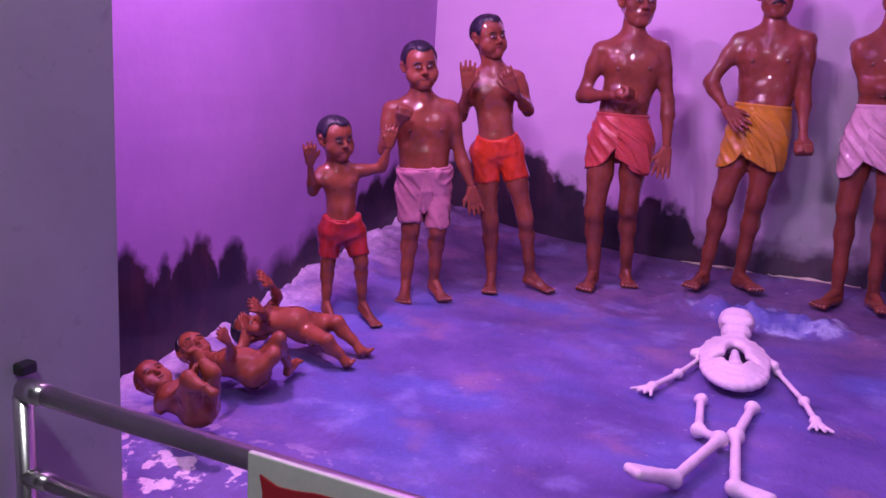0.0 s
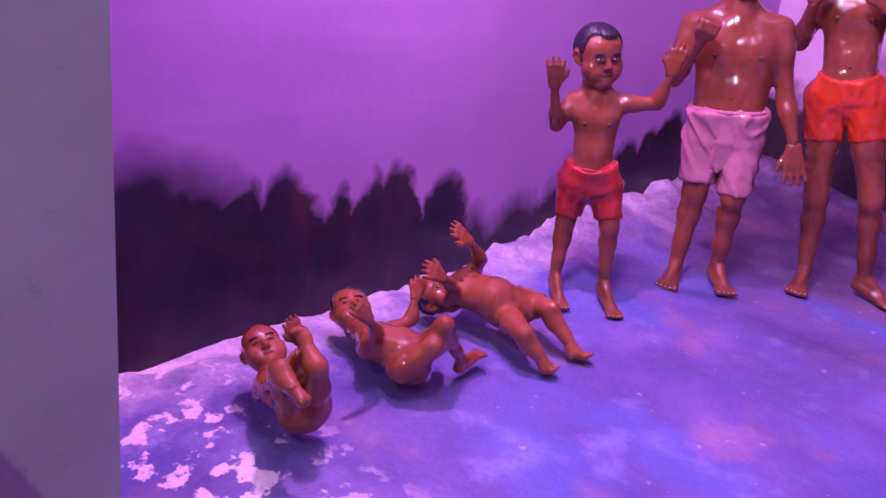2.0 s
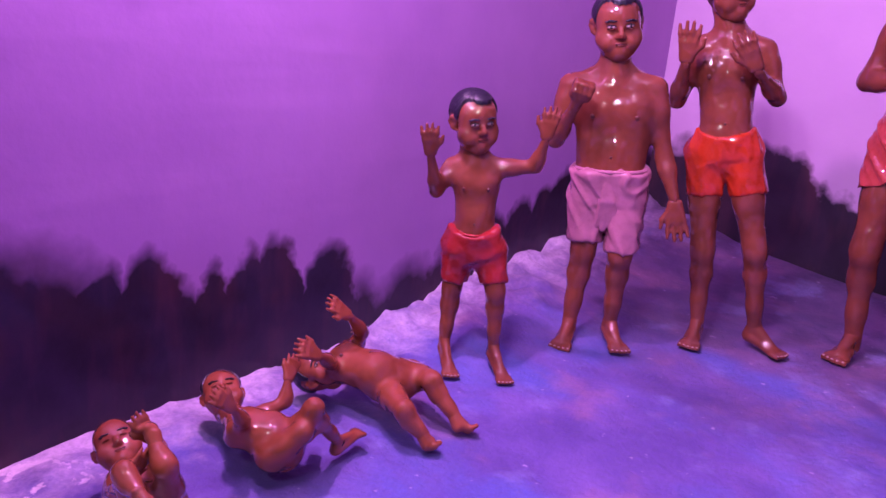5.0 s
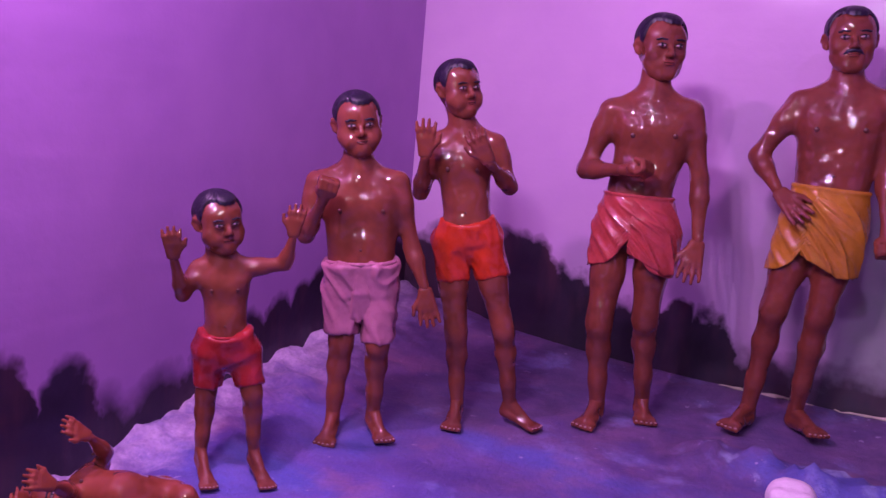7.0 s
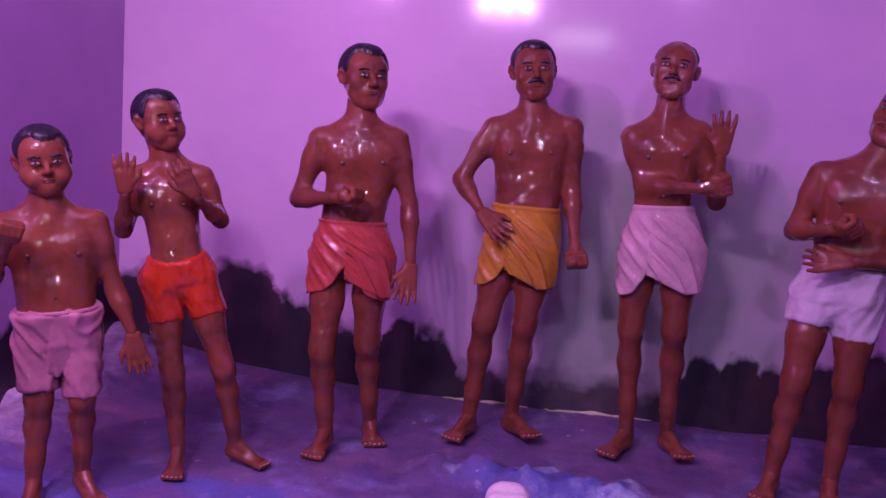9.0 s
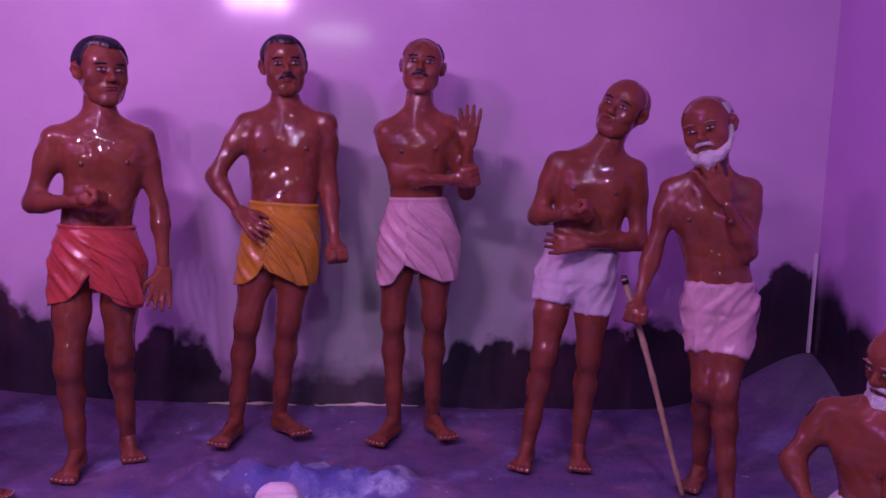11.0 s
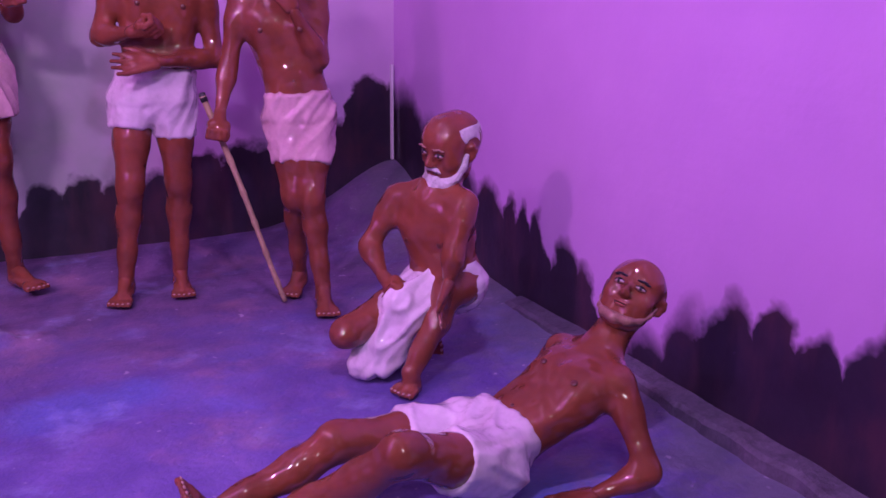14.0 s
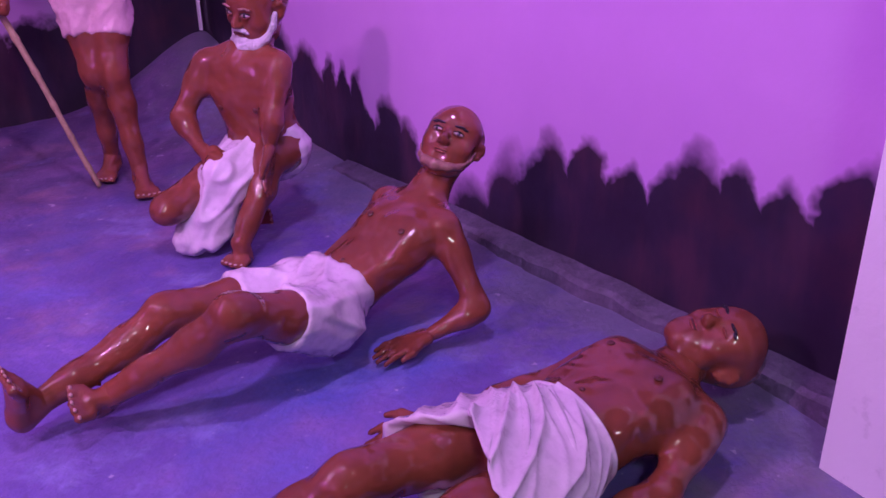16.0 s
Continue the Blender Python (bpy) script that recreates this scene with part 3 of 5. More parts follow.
def hand(out, wrist, tip, lateral, s, thumb, grip=False):
    """Palm, four fingers and a thumb; grip curls them into a loose fist."""
    wrist, tip = np.asarray(wrist, float), np.asarray(tip, float)
    d = unit(tip - wrist)
    lat = unit(np.asarray(lateral, float) - d * (np.asarray(lateral, float) @ d))
    nor = np.cross(d, lat)
    size = 0.17 * s
    if grip:
        c = wrist + d * 0.055 * s
        out.append((wrist, c, 0.023 * s, 0.028 * s))
        out.append((c - lat * 0.020 * s, c + lat * 0.020 * s, 0.025 * s, 0.025 * s))
        for i in range(4):
            o = c + lat * (i - 1.5) * 0.0205 * s
            turn = [o + d * 0.020 * s - nor * 0.018 * s, o + d * 0.046 * s - nor * 0.004 * s, o + d * 0.042 * s + nor * 0.022 * s, o + d * 0.012 * s + nor * 0.032 * s]
            for a, b_ in zip(turn, turn[1:]):
                out.append((a, b_, 0.0115 * s, 0.0105 * s))
        out.append((c + lat * thumb * 0.03 * s - d * 0.01 * s, c + lat * thumb * 0.036 * s + d * 0.030 * s + nor * 0.012 * s, 0.0125 * s, 0.011 * s))
        out.append((c + lat * thumb * 0.036 * s + d * 0.030 * s + nor * 0.012 * s, c + lat * thumb * 0.014 * s + d * 0.040 * s + nor * 0.034 * s, 0.011 * s, 0.009 * s))
        return
    for i in range(4):
        spread = (i - 1.5) * 0.019 * s
        knuckle = wrist + d * size * 0.5 + lat * spread
        out.append((wrist + lat * spread * 0.5 + d * 0.012 * s, knuckle, 0.017 * s, 0.0125 * s))
        reach = size * (0.46 if i in (1, 2) else 0.38)
        mid = knuckle + d * reach * 0.5 + lat * spread * 0.28
        out.append((knuckle, mid, 0.0105 * s, 0.0092 * s))
        out.append((mid, mid + d * reach * 0.5 + lat * spread * 0.15 + nor * 0.010 * s, 0.0092 * s, 0.0075 * s))
    root = wrist + d * size * 0.18 + lat * thumb * 0.018 * s
    bend = root + d * size * 0.24 + lat * thumb * 0.036 * s
    out.append((root, bend, 0.015 * s, 0.011 * s))
    out.append((bend, bend + d * size * 0.2 + lat * thumb * 0.01 * s, 0.011 * s, 0.008 * s))


def foot(out, ankle, toe, s, up=(0, 0, 1), clay=None):
    ankle, toe, up = np.asarray(ankle, float), np.asarray(toe, float), np.asarray(up, float)
    d = unit(toe - ankle - up * ((toe - ankle) @ up))
    lat = np.cross(d, up)
    toe = toe - d * 0.012 * s
    sole = ankle - up * 0.045 * s
    tread = toe - d * 0.045 * s + up * 0.006 * s
    out.append((ankle + up * 0.012 * s, sole - d * 0.018 * s, 0.0305 * s, 0.030 * s))
    out.append((sole, tread, 0.032 * s, 0.020 * s))
    out.append((ankle, tread + up * 0.006 * s, 0.029 * s, 0.018 * s))
    for side in (-1, 1):
        out.append((sole + lat * side * 0.010 * s, tread + lat * side * 0.020 * s, 0.022 * s, 0.018 * s))
    for i in range(5):
        o = (i - 2) * 0.0165 * s
        back = abs(i - 1.5) * 0.006 * s
        out.append((tread + lat * o * 1.05, toe + lat * o * 1.15 - d * back, 0.012 * s, (0.0115 if i in (0, 4) else 0.0095) * s))
        if clay and s > 0.5:
            ball(clay, toe + lat * o * 1.15 - d * back + up * 0.0078 * s + d * 0.006 * s, (lat * 0.0058 * s, d * 0.0052 * s, up * 0.0028 * s), NAIL, 8)


def head_prims(out, c, up, fwd, s):
    """Skull, brow, cheeks, jaw, chin, nose and ears as tapered bars."""
    r = np.cross(fwd, up)
    P = lambda x, y, z: c + r * x * s + fwd * y * s + up * z * s

    def across(half, y, z, rad):
        out.append((P(-half, y, z), P(half, y, z), rad * s, rad * s))
    out += [(P(0, -0.026, 0.028), P(0, 0.010, 0.032), 0.076 * s, 0.073 * s), (P(0, -0.02, -0.01), P(0, 0.0, -0.03), 0.064 * s, 0.058 * s)]
    across(0.026, 0.026, 0.030, 0.044)
    across(0.030, 0.030, 0.006, 0.040)
    across(0.037, 0.036, -0.020, 0.0335)
    across(0.034, 0.020, -0.050, 0.034)
    across(0.026, 0.030, -0.070, 0.031)
    across(0.016, 0.041, -0.052, 0.033)
    across(0.011, 0.046, -0.083, 0.0265)
    across(0.034, 0.0655, 0.0235, 0.0085)
    out += [(P(0, 0.070, 0.014), P(0, 0.091, -0.021), 0.0070 * s, 0.0105 * s), (P(-0.0105, 0.081, -0.026), P(0.0105, 0.081, -0.026), 0.0078 * s, 0.0078 * s)]
    across(0.012, 0.0690, -0.0475, 0.0075)
    for side in (-1, 1):
        ear = [(0.072, 0.002, 0.016), (0.083, -0.012, 0.022), (0.085, -0.020, 0.006), (0.079, -0.012, -0.014), (0.072, -0.002, -0.024)]
        for a, b_ in zip(ear, ear[1:]):
            out.append((P(side * a[0], *a[1:]), P(side * b_[0], *b_[1:]), 0.0056 * s, 0.0052 * s))
        out.append((P(side * 0.068, -0.004, 0.010), P(side * 0.073, -0.010, -0.010), 0.009 * s, 0.008 * s))
    return P


def ball(clay, c, axes, mat, n=12):
    """An ellipsoid with the three half-axes given as vectors."""
    a, b_, d = [np.asarray(x, float) for x in axes]
    verts, faces = [], []
    for i in range(n // 2 + 1):
        th = math.pi * i / (n // 2)
        for j in range(n):
            ph = 2 * math.pi * j / n
            verts.append(np.asarray(c) + d * math.cos(th) + (a * math.cos(ph) + b_ * math.sin(ph)) * math.sin(th))
    for i in range(n // 2):
        for j in range(n):
            faces.append((i * n + j, (i + 1) * n + j, (i + 1) * n + (j + 1) % n, i * n + (j + 1) % n))
    clay.put(verts, faces, mat)


def scalp(clay, P, c, mat, s, style, parting=0.5):
    """Hair on the skull: short combed hair with a parting, a high fringe, or a rim round a bald crown."""
    def ease(a, lo, hi):
        a = min(1.0, max(0.0, (a - lo) / (hi - lo)))
        return a * a * (3 - 2 * a)
    full = style in ("full", "receding")
    cols, rows = 96, 22
    verts, faces = [], []
    for j in range(cols + 1):
        ph = -math.pi + 2 * math.pi * j / cols          # 0 is the face
        a = abs(ph)
        down = 0.72 * ease(a, 0.95, 1.22) - 0.26 * ease(a, 1.34, 1.55) + 0.62 * ease(a, 1.75, 2.3)
        if full:
            line = 1.03 if style == "full" else 0.60
            t0, t1 = 0.0, line - 0.13 * math.exp(-((ph - parting) / 0.22) ** 2) - 0.10 * math.exp(-((a - 0.78) / 0.2) ** 2) + 0.02 * math.sin(23 * ph) + (down if style == "full" else down * 1.5)
        else:
            t0 = 0.62 if style == "balding" else 0.98
            t1 = t0 + (0.98 + down - t0) * ease(a, 1.0, 1.5)
        for i in range(rows + 1):
            q = i / rows
            th = t0 + (t1 - t0) * q
            edge = 1 - 0.075 * ease(q, 0.86, 1.0)
            if not full:
                edge -= 0.075 * (1 - ease(q, 0.0, 0.12)) + 0.08 * (1 - ease(a, 1.05, 1.5))
            comb = 0.016 * math.sin(38 * (ph - 0.5 * th) + 3 * math.sin(3 * ph)) * min(1, th * 1.6) if full else 0.010 * math.sin(40 * ph)
            quiff = 0.05 * ease(th, 0.3, 0.75) * (1 - ease(a, 0.6, 1.2)) * (1.0 if ph < parting else 0.45) if style == "full" else 0.0
            groove = -0.035 * math.exp(-((ph - parting) / 0.09) ** 2) * ease(th, 0.25, 0.6) if style == "full" else 0.0
            R = (0.0855 if full else 0.0815) * (edge + comb + quiff + groove)
            x, y, z = R * math.sin(th) * math.sin(ph) * 0.985, R * 1.17 * math.sin(th) * math.cos(ph), R * 1.04 * math.cos(th)
            verts.append(P(x, y - 0.008, z + 0.029))
    for j in range(cols):
        for i in range(rows):
            o = j * (rows + 1) + i
            faces.append((o, o + 1, o + rows + 2, o + rows + 1))
    clay.put(verts, faces, mat)


def face(clay, P, up, fwd, s, front, brow, moustache=None, beard=None, shut=False):
    r = np.cross(fwd, up)
    for side in (-1, 1):
        e = P(side * 0.0295, front(side * 0.0295, 0.005) - 0.0045, 0.005)
        out_ = unit(fwd + r * side * 0.30)
        along = unit(r - out_ * (r @ out_))
        ball(clay, e, (along * 0.0145 * s, up * (0.003 if shut else 0.0058) * s, out_ * 0.0085 * s), LIP if shut else EYE_WHITE, 14)
        if not shut:
            ball(clay, e + out_ * 0.0052 * s, (along * 0.0058 * s, up * 0.0056 * s, out_ * 0.0042 * s), HAIR, 10)
            for lift, thick, mat in ((0.0070, 0.0018, HAIR), (-0.0068, 0.0010, LIP)):
                for q in (-1, 0, 1):
                    ball(clay, e + up * (lift * (1 - 0.36 * abs(q))) * s + along * q * 0.0095 * s + out_ * (0.0045 - 0.0025 * abs(q)) * s,
                         (along * 0.0072 * s - up * q * (0.0022 if lift > 0 else -0.0022) * s, up * thick * s, out_ * 0.0045 * s), mat, 8)
        for q, lift, wide in ((-0.6, 0.0, 0.011), (0.1, 0.0022, 0.012), (0.8, -0.0010, 0.010)):
            ball(clay, P(side * (0.031 + 0.0145 * q), front(side * (0.031 + 0.0145 * q), 0.0235 + lift) - 0.0020, 0.0235 + lift), (r * wide * s, up * 0.0030 * s + fwd * 0.0008 * s, fwd * 0.0052 * s), brow, 10)
    lip = front(0.0, -0.050)
    ball(clay, P(0, lip - 0.0010, -0.0475), (r * 0.0205 * s, up * 0.0034 * s, fwd * 0.0040 * s), LIP, 12)
    ball(clay, P(0, lip - 0.0010, -0.0545), (r * 0.0165 * s, up * 0.0044 * s, fwd * 0.0046 * s), LIP, 12)
    ball(clay, P(0, lip + 0.0012, -0.0508), (r * 0.0195 * s, up * 0.0010 * s, fwd * 0.0030 * s), HAIR, 10)
    if moustache:
        bars = []
        for side in (-1, 1):
            bars += [(P(side * 0.003, lip + 0.003, -0.037), P(side * 0.018, lip - 0.001, -0.041), 0.0066 * s, 0.0060 * s),
                     (P(side * 0.018, lip - 0.001, -0.041), P(side * 0.032, front(side * 0.032, -0.050) - 0.001, -0.051), 0.0058 * s, 0.0026 * s)]
        skin(clay, bars, moustache, 0.004, 0.002, 0.001)
    if beard:
        full = beard is GREY_HAIR
        g = 1.0 if full else 0.66
        bars = []
        for side in (-1, 1):
            line = [(0.072, 0.004, -0.004, 0.007), (0.068, 0.018, -0.036, 0.011), (0.056, 0.038, -0.066, 0.013), (0.034, 0.060, -0.084, 0.018), (0.0, 0.074, -0.092, 0.022)]
            for a, b_ in zip(line, line[1:]):
                bars.append((P(side * a[0], a[1], a[2]), P(side * b_[0], b_[1], b_[2]), a[3] * g * s, b_[3] * g * s))
            if full:
                for q in (0.004, 0.016, 0.028, 0.040):
                    bars.append((P(side * q, 0.078 - q * 0.5, -0.090 + q * 0.3), P(side * q * 0.85, 0.078 - q * 0.45, -0.126 + q * 0.75), 0.013 * s, 0.006 * s))
        if full:
            bars.append((P(-0.012, 0.074, -0.070), P(0.012, 0.074, -0.070), 0.011 * s, 0.011 * s))
        skin(clay, bars, beard, 0.005, 0.003, 0.0028 if full else 0.0012)


def loft(clay, rings, mat):
    n = len(rings[0])
    verts = [v for ring in rings for v in ring]
    faces = [(i * n + j, i * n + (j + 1) % n, (i + 1) * n + (j + 1) % n, (i + 1) * n + j) for i in range(len(rings) - 1) for j in range(n)]
    clay.put(verts, faces, mat)


def shorts(clay, J, right, fwd, s, mat, hem_l, hem_r, seed, loose=1.0, top=0.0):
    """Short wrapped trousers over hips and thighs, cut straight at waist and hems, with stretched folds."""
    pl, pr, waist = (np.asarray(J[q], float) for q in ("pl", "pr", "waist"))
    wide, deep, belly = J["girth"]
    mid = (pl + pr) / 2
    up = unit(waist - mid)
    side = unit(pr - pl)
    half = np.linalg.norm(pr - pl) / 2
    high = lerp(waist, mid, 0.10) + up * top + fwd * belly * 0.5
    reach = max(0.02, wide - deep)
    hips = 0.090 * s * loose
    bars = []
    for q in (-1, -0.5, 0, 0.5, 1):
        bars.append((high + side * q * reach, mid + side * q * half * 0.78, deep + belly * 0.5 + 0.010 * s, hips, 2))
        bars.append((mid + side * q * half * 0.9 - up * 0.005, mid + side * q * half * 0.9 - up * 0.03 * s, hips, hips * 0.86))
    for hip, knee, hem in ((pl, J["kl"], hem_l), (pr, J["kr"], hem_r)):
        hip, knee = np.asarray(hip, float), np.asarray(knee, float)
        end = lerp(hip, knee, hem)
        bars.append((hip, end, 0.086 * s * loose, (0.087 - 0.022 * hem) * s * loose, 1))
    skin(clay, bars, mat, 0.0065, 0.006, 0.0, (unit(knee - hip) + fwd * 0.3 + side * 0.6 * math.sin(seed), 0.010 * s, 15.0))
    belt = []
    for q in range(28):
        ring = [high - up * 0.004 * s + side * math.cos(a) * (wide + 0.009 * s) + fwd * math.sin(a) * (deep + belly * 0.5 + 0.009 * s)
                for a in (2 * math.pi * (q + e) / 28 for e in (0, 1))]
        belt.append((ring[0], ring[1], 0.0085 * s, 0.0085 * s))
    skin(clay, belt, mat, 0.0055, 0.002)


def wrap(clay, J, right, fwd, s, mat, drop, seed, lap=0.25):
    """A cloth wound round the hips, open in front with one flap over the other and slanting folds."""
    pl, pr, waist, kl, kr = (np.asarray(J[q], float) for q in ("pl", "pr", "waist", "kl", "kr"))
    mid, knees = (pl + pr) / 2, (kl + kr) / 2
    half_hip, half_knee = abs((pr - pl) @ right) / 2, abs((kr - kl) @ right) / 2
    n, rows = 132, 52
    for layer in (0, 1):
        rings = []
        for i in range(rows + 1):
            q = i / rows
            ring = []
            for j in range(n):
                if layer:
                    a = math.pi / 2 + (lap - 0.30) - 2.0 * j / (n - 1) + 0.30   # the outer flap, from the lap round one hip
                else:
                    a = 2 * math.pi * j / n
                ca, sa = math.cos(a), math.sin(a)
                front = max(0, sa) ** 2
                notch = math.exp(-((a - math.pi / 2 - lap * 0.5) / 0.32) ** 2) if sa > 0 else 0
                end = drop * (1 - 0.30 * notch + 0.05 * math.sin(2 * a + seed))
                if layer:
                    w_ = j / (n - 1)
                    end = drop * (0.80 + 0.24 * min(1, w_ * 2.2) - 0.06 * w_)
                z = q * end
                c = lerp(waist, mid, z / 0.35) if z < 0.35 else lerp(mid, knees, (z - 0.35) / 0.65)
                bx = (lerp(J["girth"][0] + 0.012 * s, half_hip + 0.094 * s, min(1, z / 0.35)) if z < 0.35
                      else lerp(half_hip + 0.094 * s, half_knee + 0.082 * s, (z - 0.35) / 0.65))
                by = lerp(0.098, 0.112, min(1, z / 0.3)) * s
                fan = (a - math.pi / 2 - 1.1) * (0.55 + 0.6 * z)
                slant = math.sin(19 * z + (7.5 if layer else 5.5) * fan + seed + 0.8 * math.sin(2.3 * a + 5 * z))
                cross = math.sin(31 * z + 9 * fan + 2 * seed + 1.1 * math.sin(3.1 * a))
                w = (0.972 + (0.115 * (1 - abs(slant)) ** 2.2 + 0.045 * (1 - abs(cross)) ** 3) * (0.30 + front) * min(1, q * 4)
                     + 0.020 * q * math.sin(6 * a + 3 * q + seed) + 0.055 * math.exp(-((q - 0.025) / 0.022) ** 2))
                if layer:
                    w += 0.055 + 0.03 * math.exp(-(j / 4.0) ** 2) - 0.06 * max(0, j / (n - 1) - 0.75) * 4 * 0.8
                ring.append(c + right * ca * bx * w + fwd * sa * by * w)
            rings.append(ring)
        c = lerp(mid, knees, 0.3)
        rings.append([p + unit(c - p) * 0.012 for p in rings[-1]])
        if layer:
            verts = [v for ring in rings for v in ring]
            faces = [(i * n + j, i * n + j + 1, (i + 1) * n + j + 1, (i + 1) * n + j) for i in range(len(rings) - 1) for j in range(n - 1)]
            clay.put(verts, faces, mat)
        else:
            rings.append([p + unit(waist - p) * 0.08 + unit(c - p) * 0.01 for p in rings[-1]])
            rim = [p + (waist - p) * 0.10 for p in rings[0]]
            loft(clay, [rim] + rings, mat)


def figure(name, label, J, fwd, s=1.0, hs=1.0, look_at=None, hair="full", hair_mat=None, cloth=None, moustache=None, beard=None,
           grip="", belly=0.0, mat=None, shut=False, vox=0.010, thumbs=(1, -1), palms=(None, None), group="painted statues", thin=1.0, plump=0.0):
    """One painted plaster statue from its joints: head, neck, shoulders s, elbows e, wrists w, hand tips h, hips p, knees k, ankles a, toes t; l and r."""
    clay = Clay()
    G = {q: np.asarray(v, float) for q, v in J.items()}
    fwd = unit(fwd)
    sm, pm = (G["sl"] + G["sr"]) / 2, (G["pl"] + G["pr"]) / 2
    axis = unit(sm - pm)
    right = unit(np.cross(fwd, axis))
    if right @ (G["sr"] - G["sl"]) < 0:
        right = -right
    fwd = unit(fwd - axis * (fwd @ axis))
    ws, hw = np.linalg.norm(G["sr"] - G["sl"]) / 2, np.linalg.norm(G["pr"] - G["pl"]) / 2
    side_s, side_p = unit(G["sr"] - G["sl"]), unit(G["pr"] - G["pl"])
    for q in ("sl", "sr"):
        G[q] = G[q] - axis * 0.010 * s
    sm = sm - axis * 0.008 * s
    out, ends = [], []
    # trunk: a close stack of cross bars through smoothly changing girths
    knots = [lerp(sm, G["chest"], 0.18), lerp(sm, G["chest"], 0.6), G["chest"], lerp(G["chest"], G["waist"], 0.55), G["waist"], lerp(G["waist"], pm, 0.55), pm]
    broad = [ws * 0.80, ws * 0.96, ws * 0.95, ws * 0.86, ws * 0.80, lerp(ws * 0.80, hw + 0.066 * s, 0.6), hw + 0.064 * s]
    thick = [0.054 * s, 0.076 * s, 0.083 * s * thin, 0.076 * s * thin, 0.069 * s, 0.074 * s, 0.076 * s]
    count_ = 16
    for i in range(count_ + 1):
        u_ = i / count_ * (len(knots) - 1)
        n0 = min(int(u_), len(knots) - 2)
        f_ = u_ - n0
        f_ = 0.5 * f_ + 0.5 * f_ * f_ * (3 - 2 * f_)
        c, h, r = lerp(knots[n0], knots[n0 + 1], f_), float(lerp(broad[n0], broad[n0 + 1], f_)), float(lerp(thick[n0], thick[n0 + 1], f_))
        h, r = h - 0.005 * s, r - 0.005 * s
        sd = unit(lerp(side_s, side_p, i / count_))
        out.append((c - sd * max(0.004, h - r), c + sd * max(0.004, h - r), r, r))
    G["girth"] = np.array((max(ws * 0.80, 0.072 * s), 0.069 * s, (0.014 + belly) * s))
    for sgn in (-1, 1):
        pec = lerp(sm, G["chest"], 0.80) + side_s * sgn * ws * 0.44 + fwd * 0.040 * s
        out.append((pec - side_s * sgn * 0.016 * s, pec + side_s * sgn * 0.030 * s + axis * 0.026 * s, 0.043 * s, 0.034 * s))
        if thin < 0.95:
            for i in range(5):
                c = lerp(lerp(sm, G["chest"], 0.9), G["waist"], i / 6.5)
                out.append((c + fwd * 0.074 * s * thin + side_s * sgn * 0.020 * s, c + fwd * 0.050 * s * thin + side_s * sgn * ws * 0.72 - axis * 0.012 * s, 0.008 * s, 0.009 * s))
    out.append((lerp(G["chest"], G["waist"], 0.7) + fwd * (0.012 + belly) * s, lerp(G["waist"], pm, 0.15) + fwd * (0.014 + belly) * s, 0.066 * s, 0.068 * s))
    if plump:
        out.append((lerp(sm, G["chest"], 0.7), G["waist"] + fwd * 0.006, plump * 0.80, plump * 0.95))
        out.append((G["waist"] + fwd * 0.006, pm, plump * 0.95, plump))
    head = G["head"] - axis * 0.006 * hs
    up = unit(head - G["neck"]) if np.linalg.norm(head - G["neck"]) > 0.03 else axis
    gaze = unit(look_at) if look_at is not None else fwd
    up = unit(up - gaze * (up @ gaze))
    neck_top = head - up * 0.045 * hs - gaze * 0.014 * hs
    root = lerp(sm, G["neck"], 0.15)
    out.append((root, neck_top, 0.053 * hs, 0.049 * hs))
    for q in ("sl", "sr"):
        # sloping muscle from neck to shoulder, and the collar bone
        out.append((lerp(root, neck_top, 0.42) - fwd * 0.012 * s, lerp(G[q], sm, 0.22) - fwd * 0.004 * s + axis * 0.012 * s, 0.037 * s, 0.037 * s))
        out.append((lerp(root, sm, 0.3) + fwd * 0.036 * s, lerp(G[q], sm, 0.25) + fwd * 0.022 * s + axis * 0.016 * s, 0.014 * s, 0.012 * s))
    for n_, (a, b_, c, d) in enumerate((("sl", "el", "wl", "hl"), ("sr", "er", "wr", "hr"))):
        out.append((G[a], lerp(G[a], G[b_], 0.35), 0.049 * s, 0.042 * s * thin))
        out.append((lerp(G[a], G[b_], 0.3), G[b_], 0.041 * s * thin, 0.032 * s))
        out.append((G[b_], lerp(G[b_], G[c], 0.3), 0.032 * s, 0.034 * s))
        out.append((lerp(G[b_], G[c], 0.3), G[c], 0.033 * s * thin, 0.0220 * s))
        lateral = palms[n_] if palms[n_] is not None else right
        hand(ends, G[c], G[d], lateral, s, thumbs[n_], d in grip.split())
    for a, b_, c, d in (("pl", "kl", "al", "tl"), ("pr", "kr", "ar", "tr")):
        leg = unit(G[b_] - G[a])
        out.append((G[a], lerp(G[a], G[b_], 0.5), 0.074 * s, 0.064 * s))
        out.append((lerp(G[a], G[b_], 0.45), G[b_], 0.064 * s, 0.050 * s))
        shin = G[c] - G[b_]
        calf = lerp(G[b_], G[c], 0.33) - unit(fwd - unit(shin) * (fwd @ unit(shin))) * 0.014 * s
        out.append((G[b_], calf, 0.045 * s, 0.047 * s))
        out.append((calf, lerp(G[b_], G[c], 0.75), 0.046 * s, 0.032 * s))
        out.append((lerp(G[b_], G[c], 0.7), G[c], 0.034 * s, 0.032 * s))
        knee_cap = G[b_] + unit(fwd - leg * (fwd @ leg)) * 0.015 * s
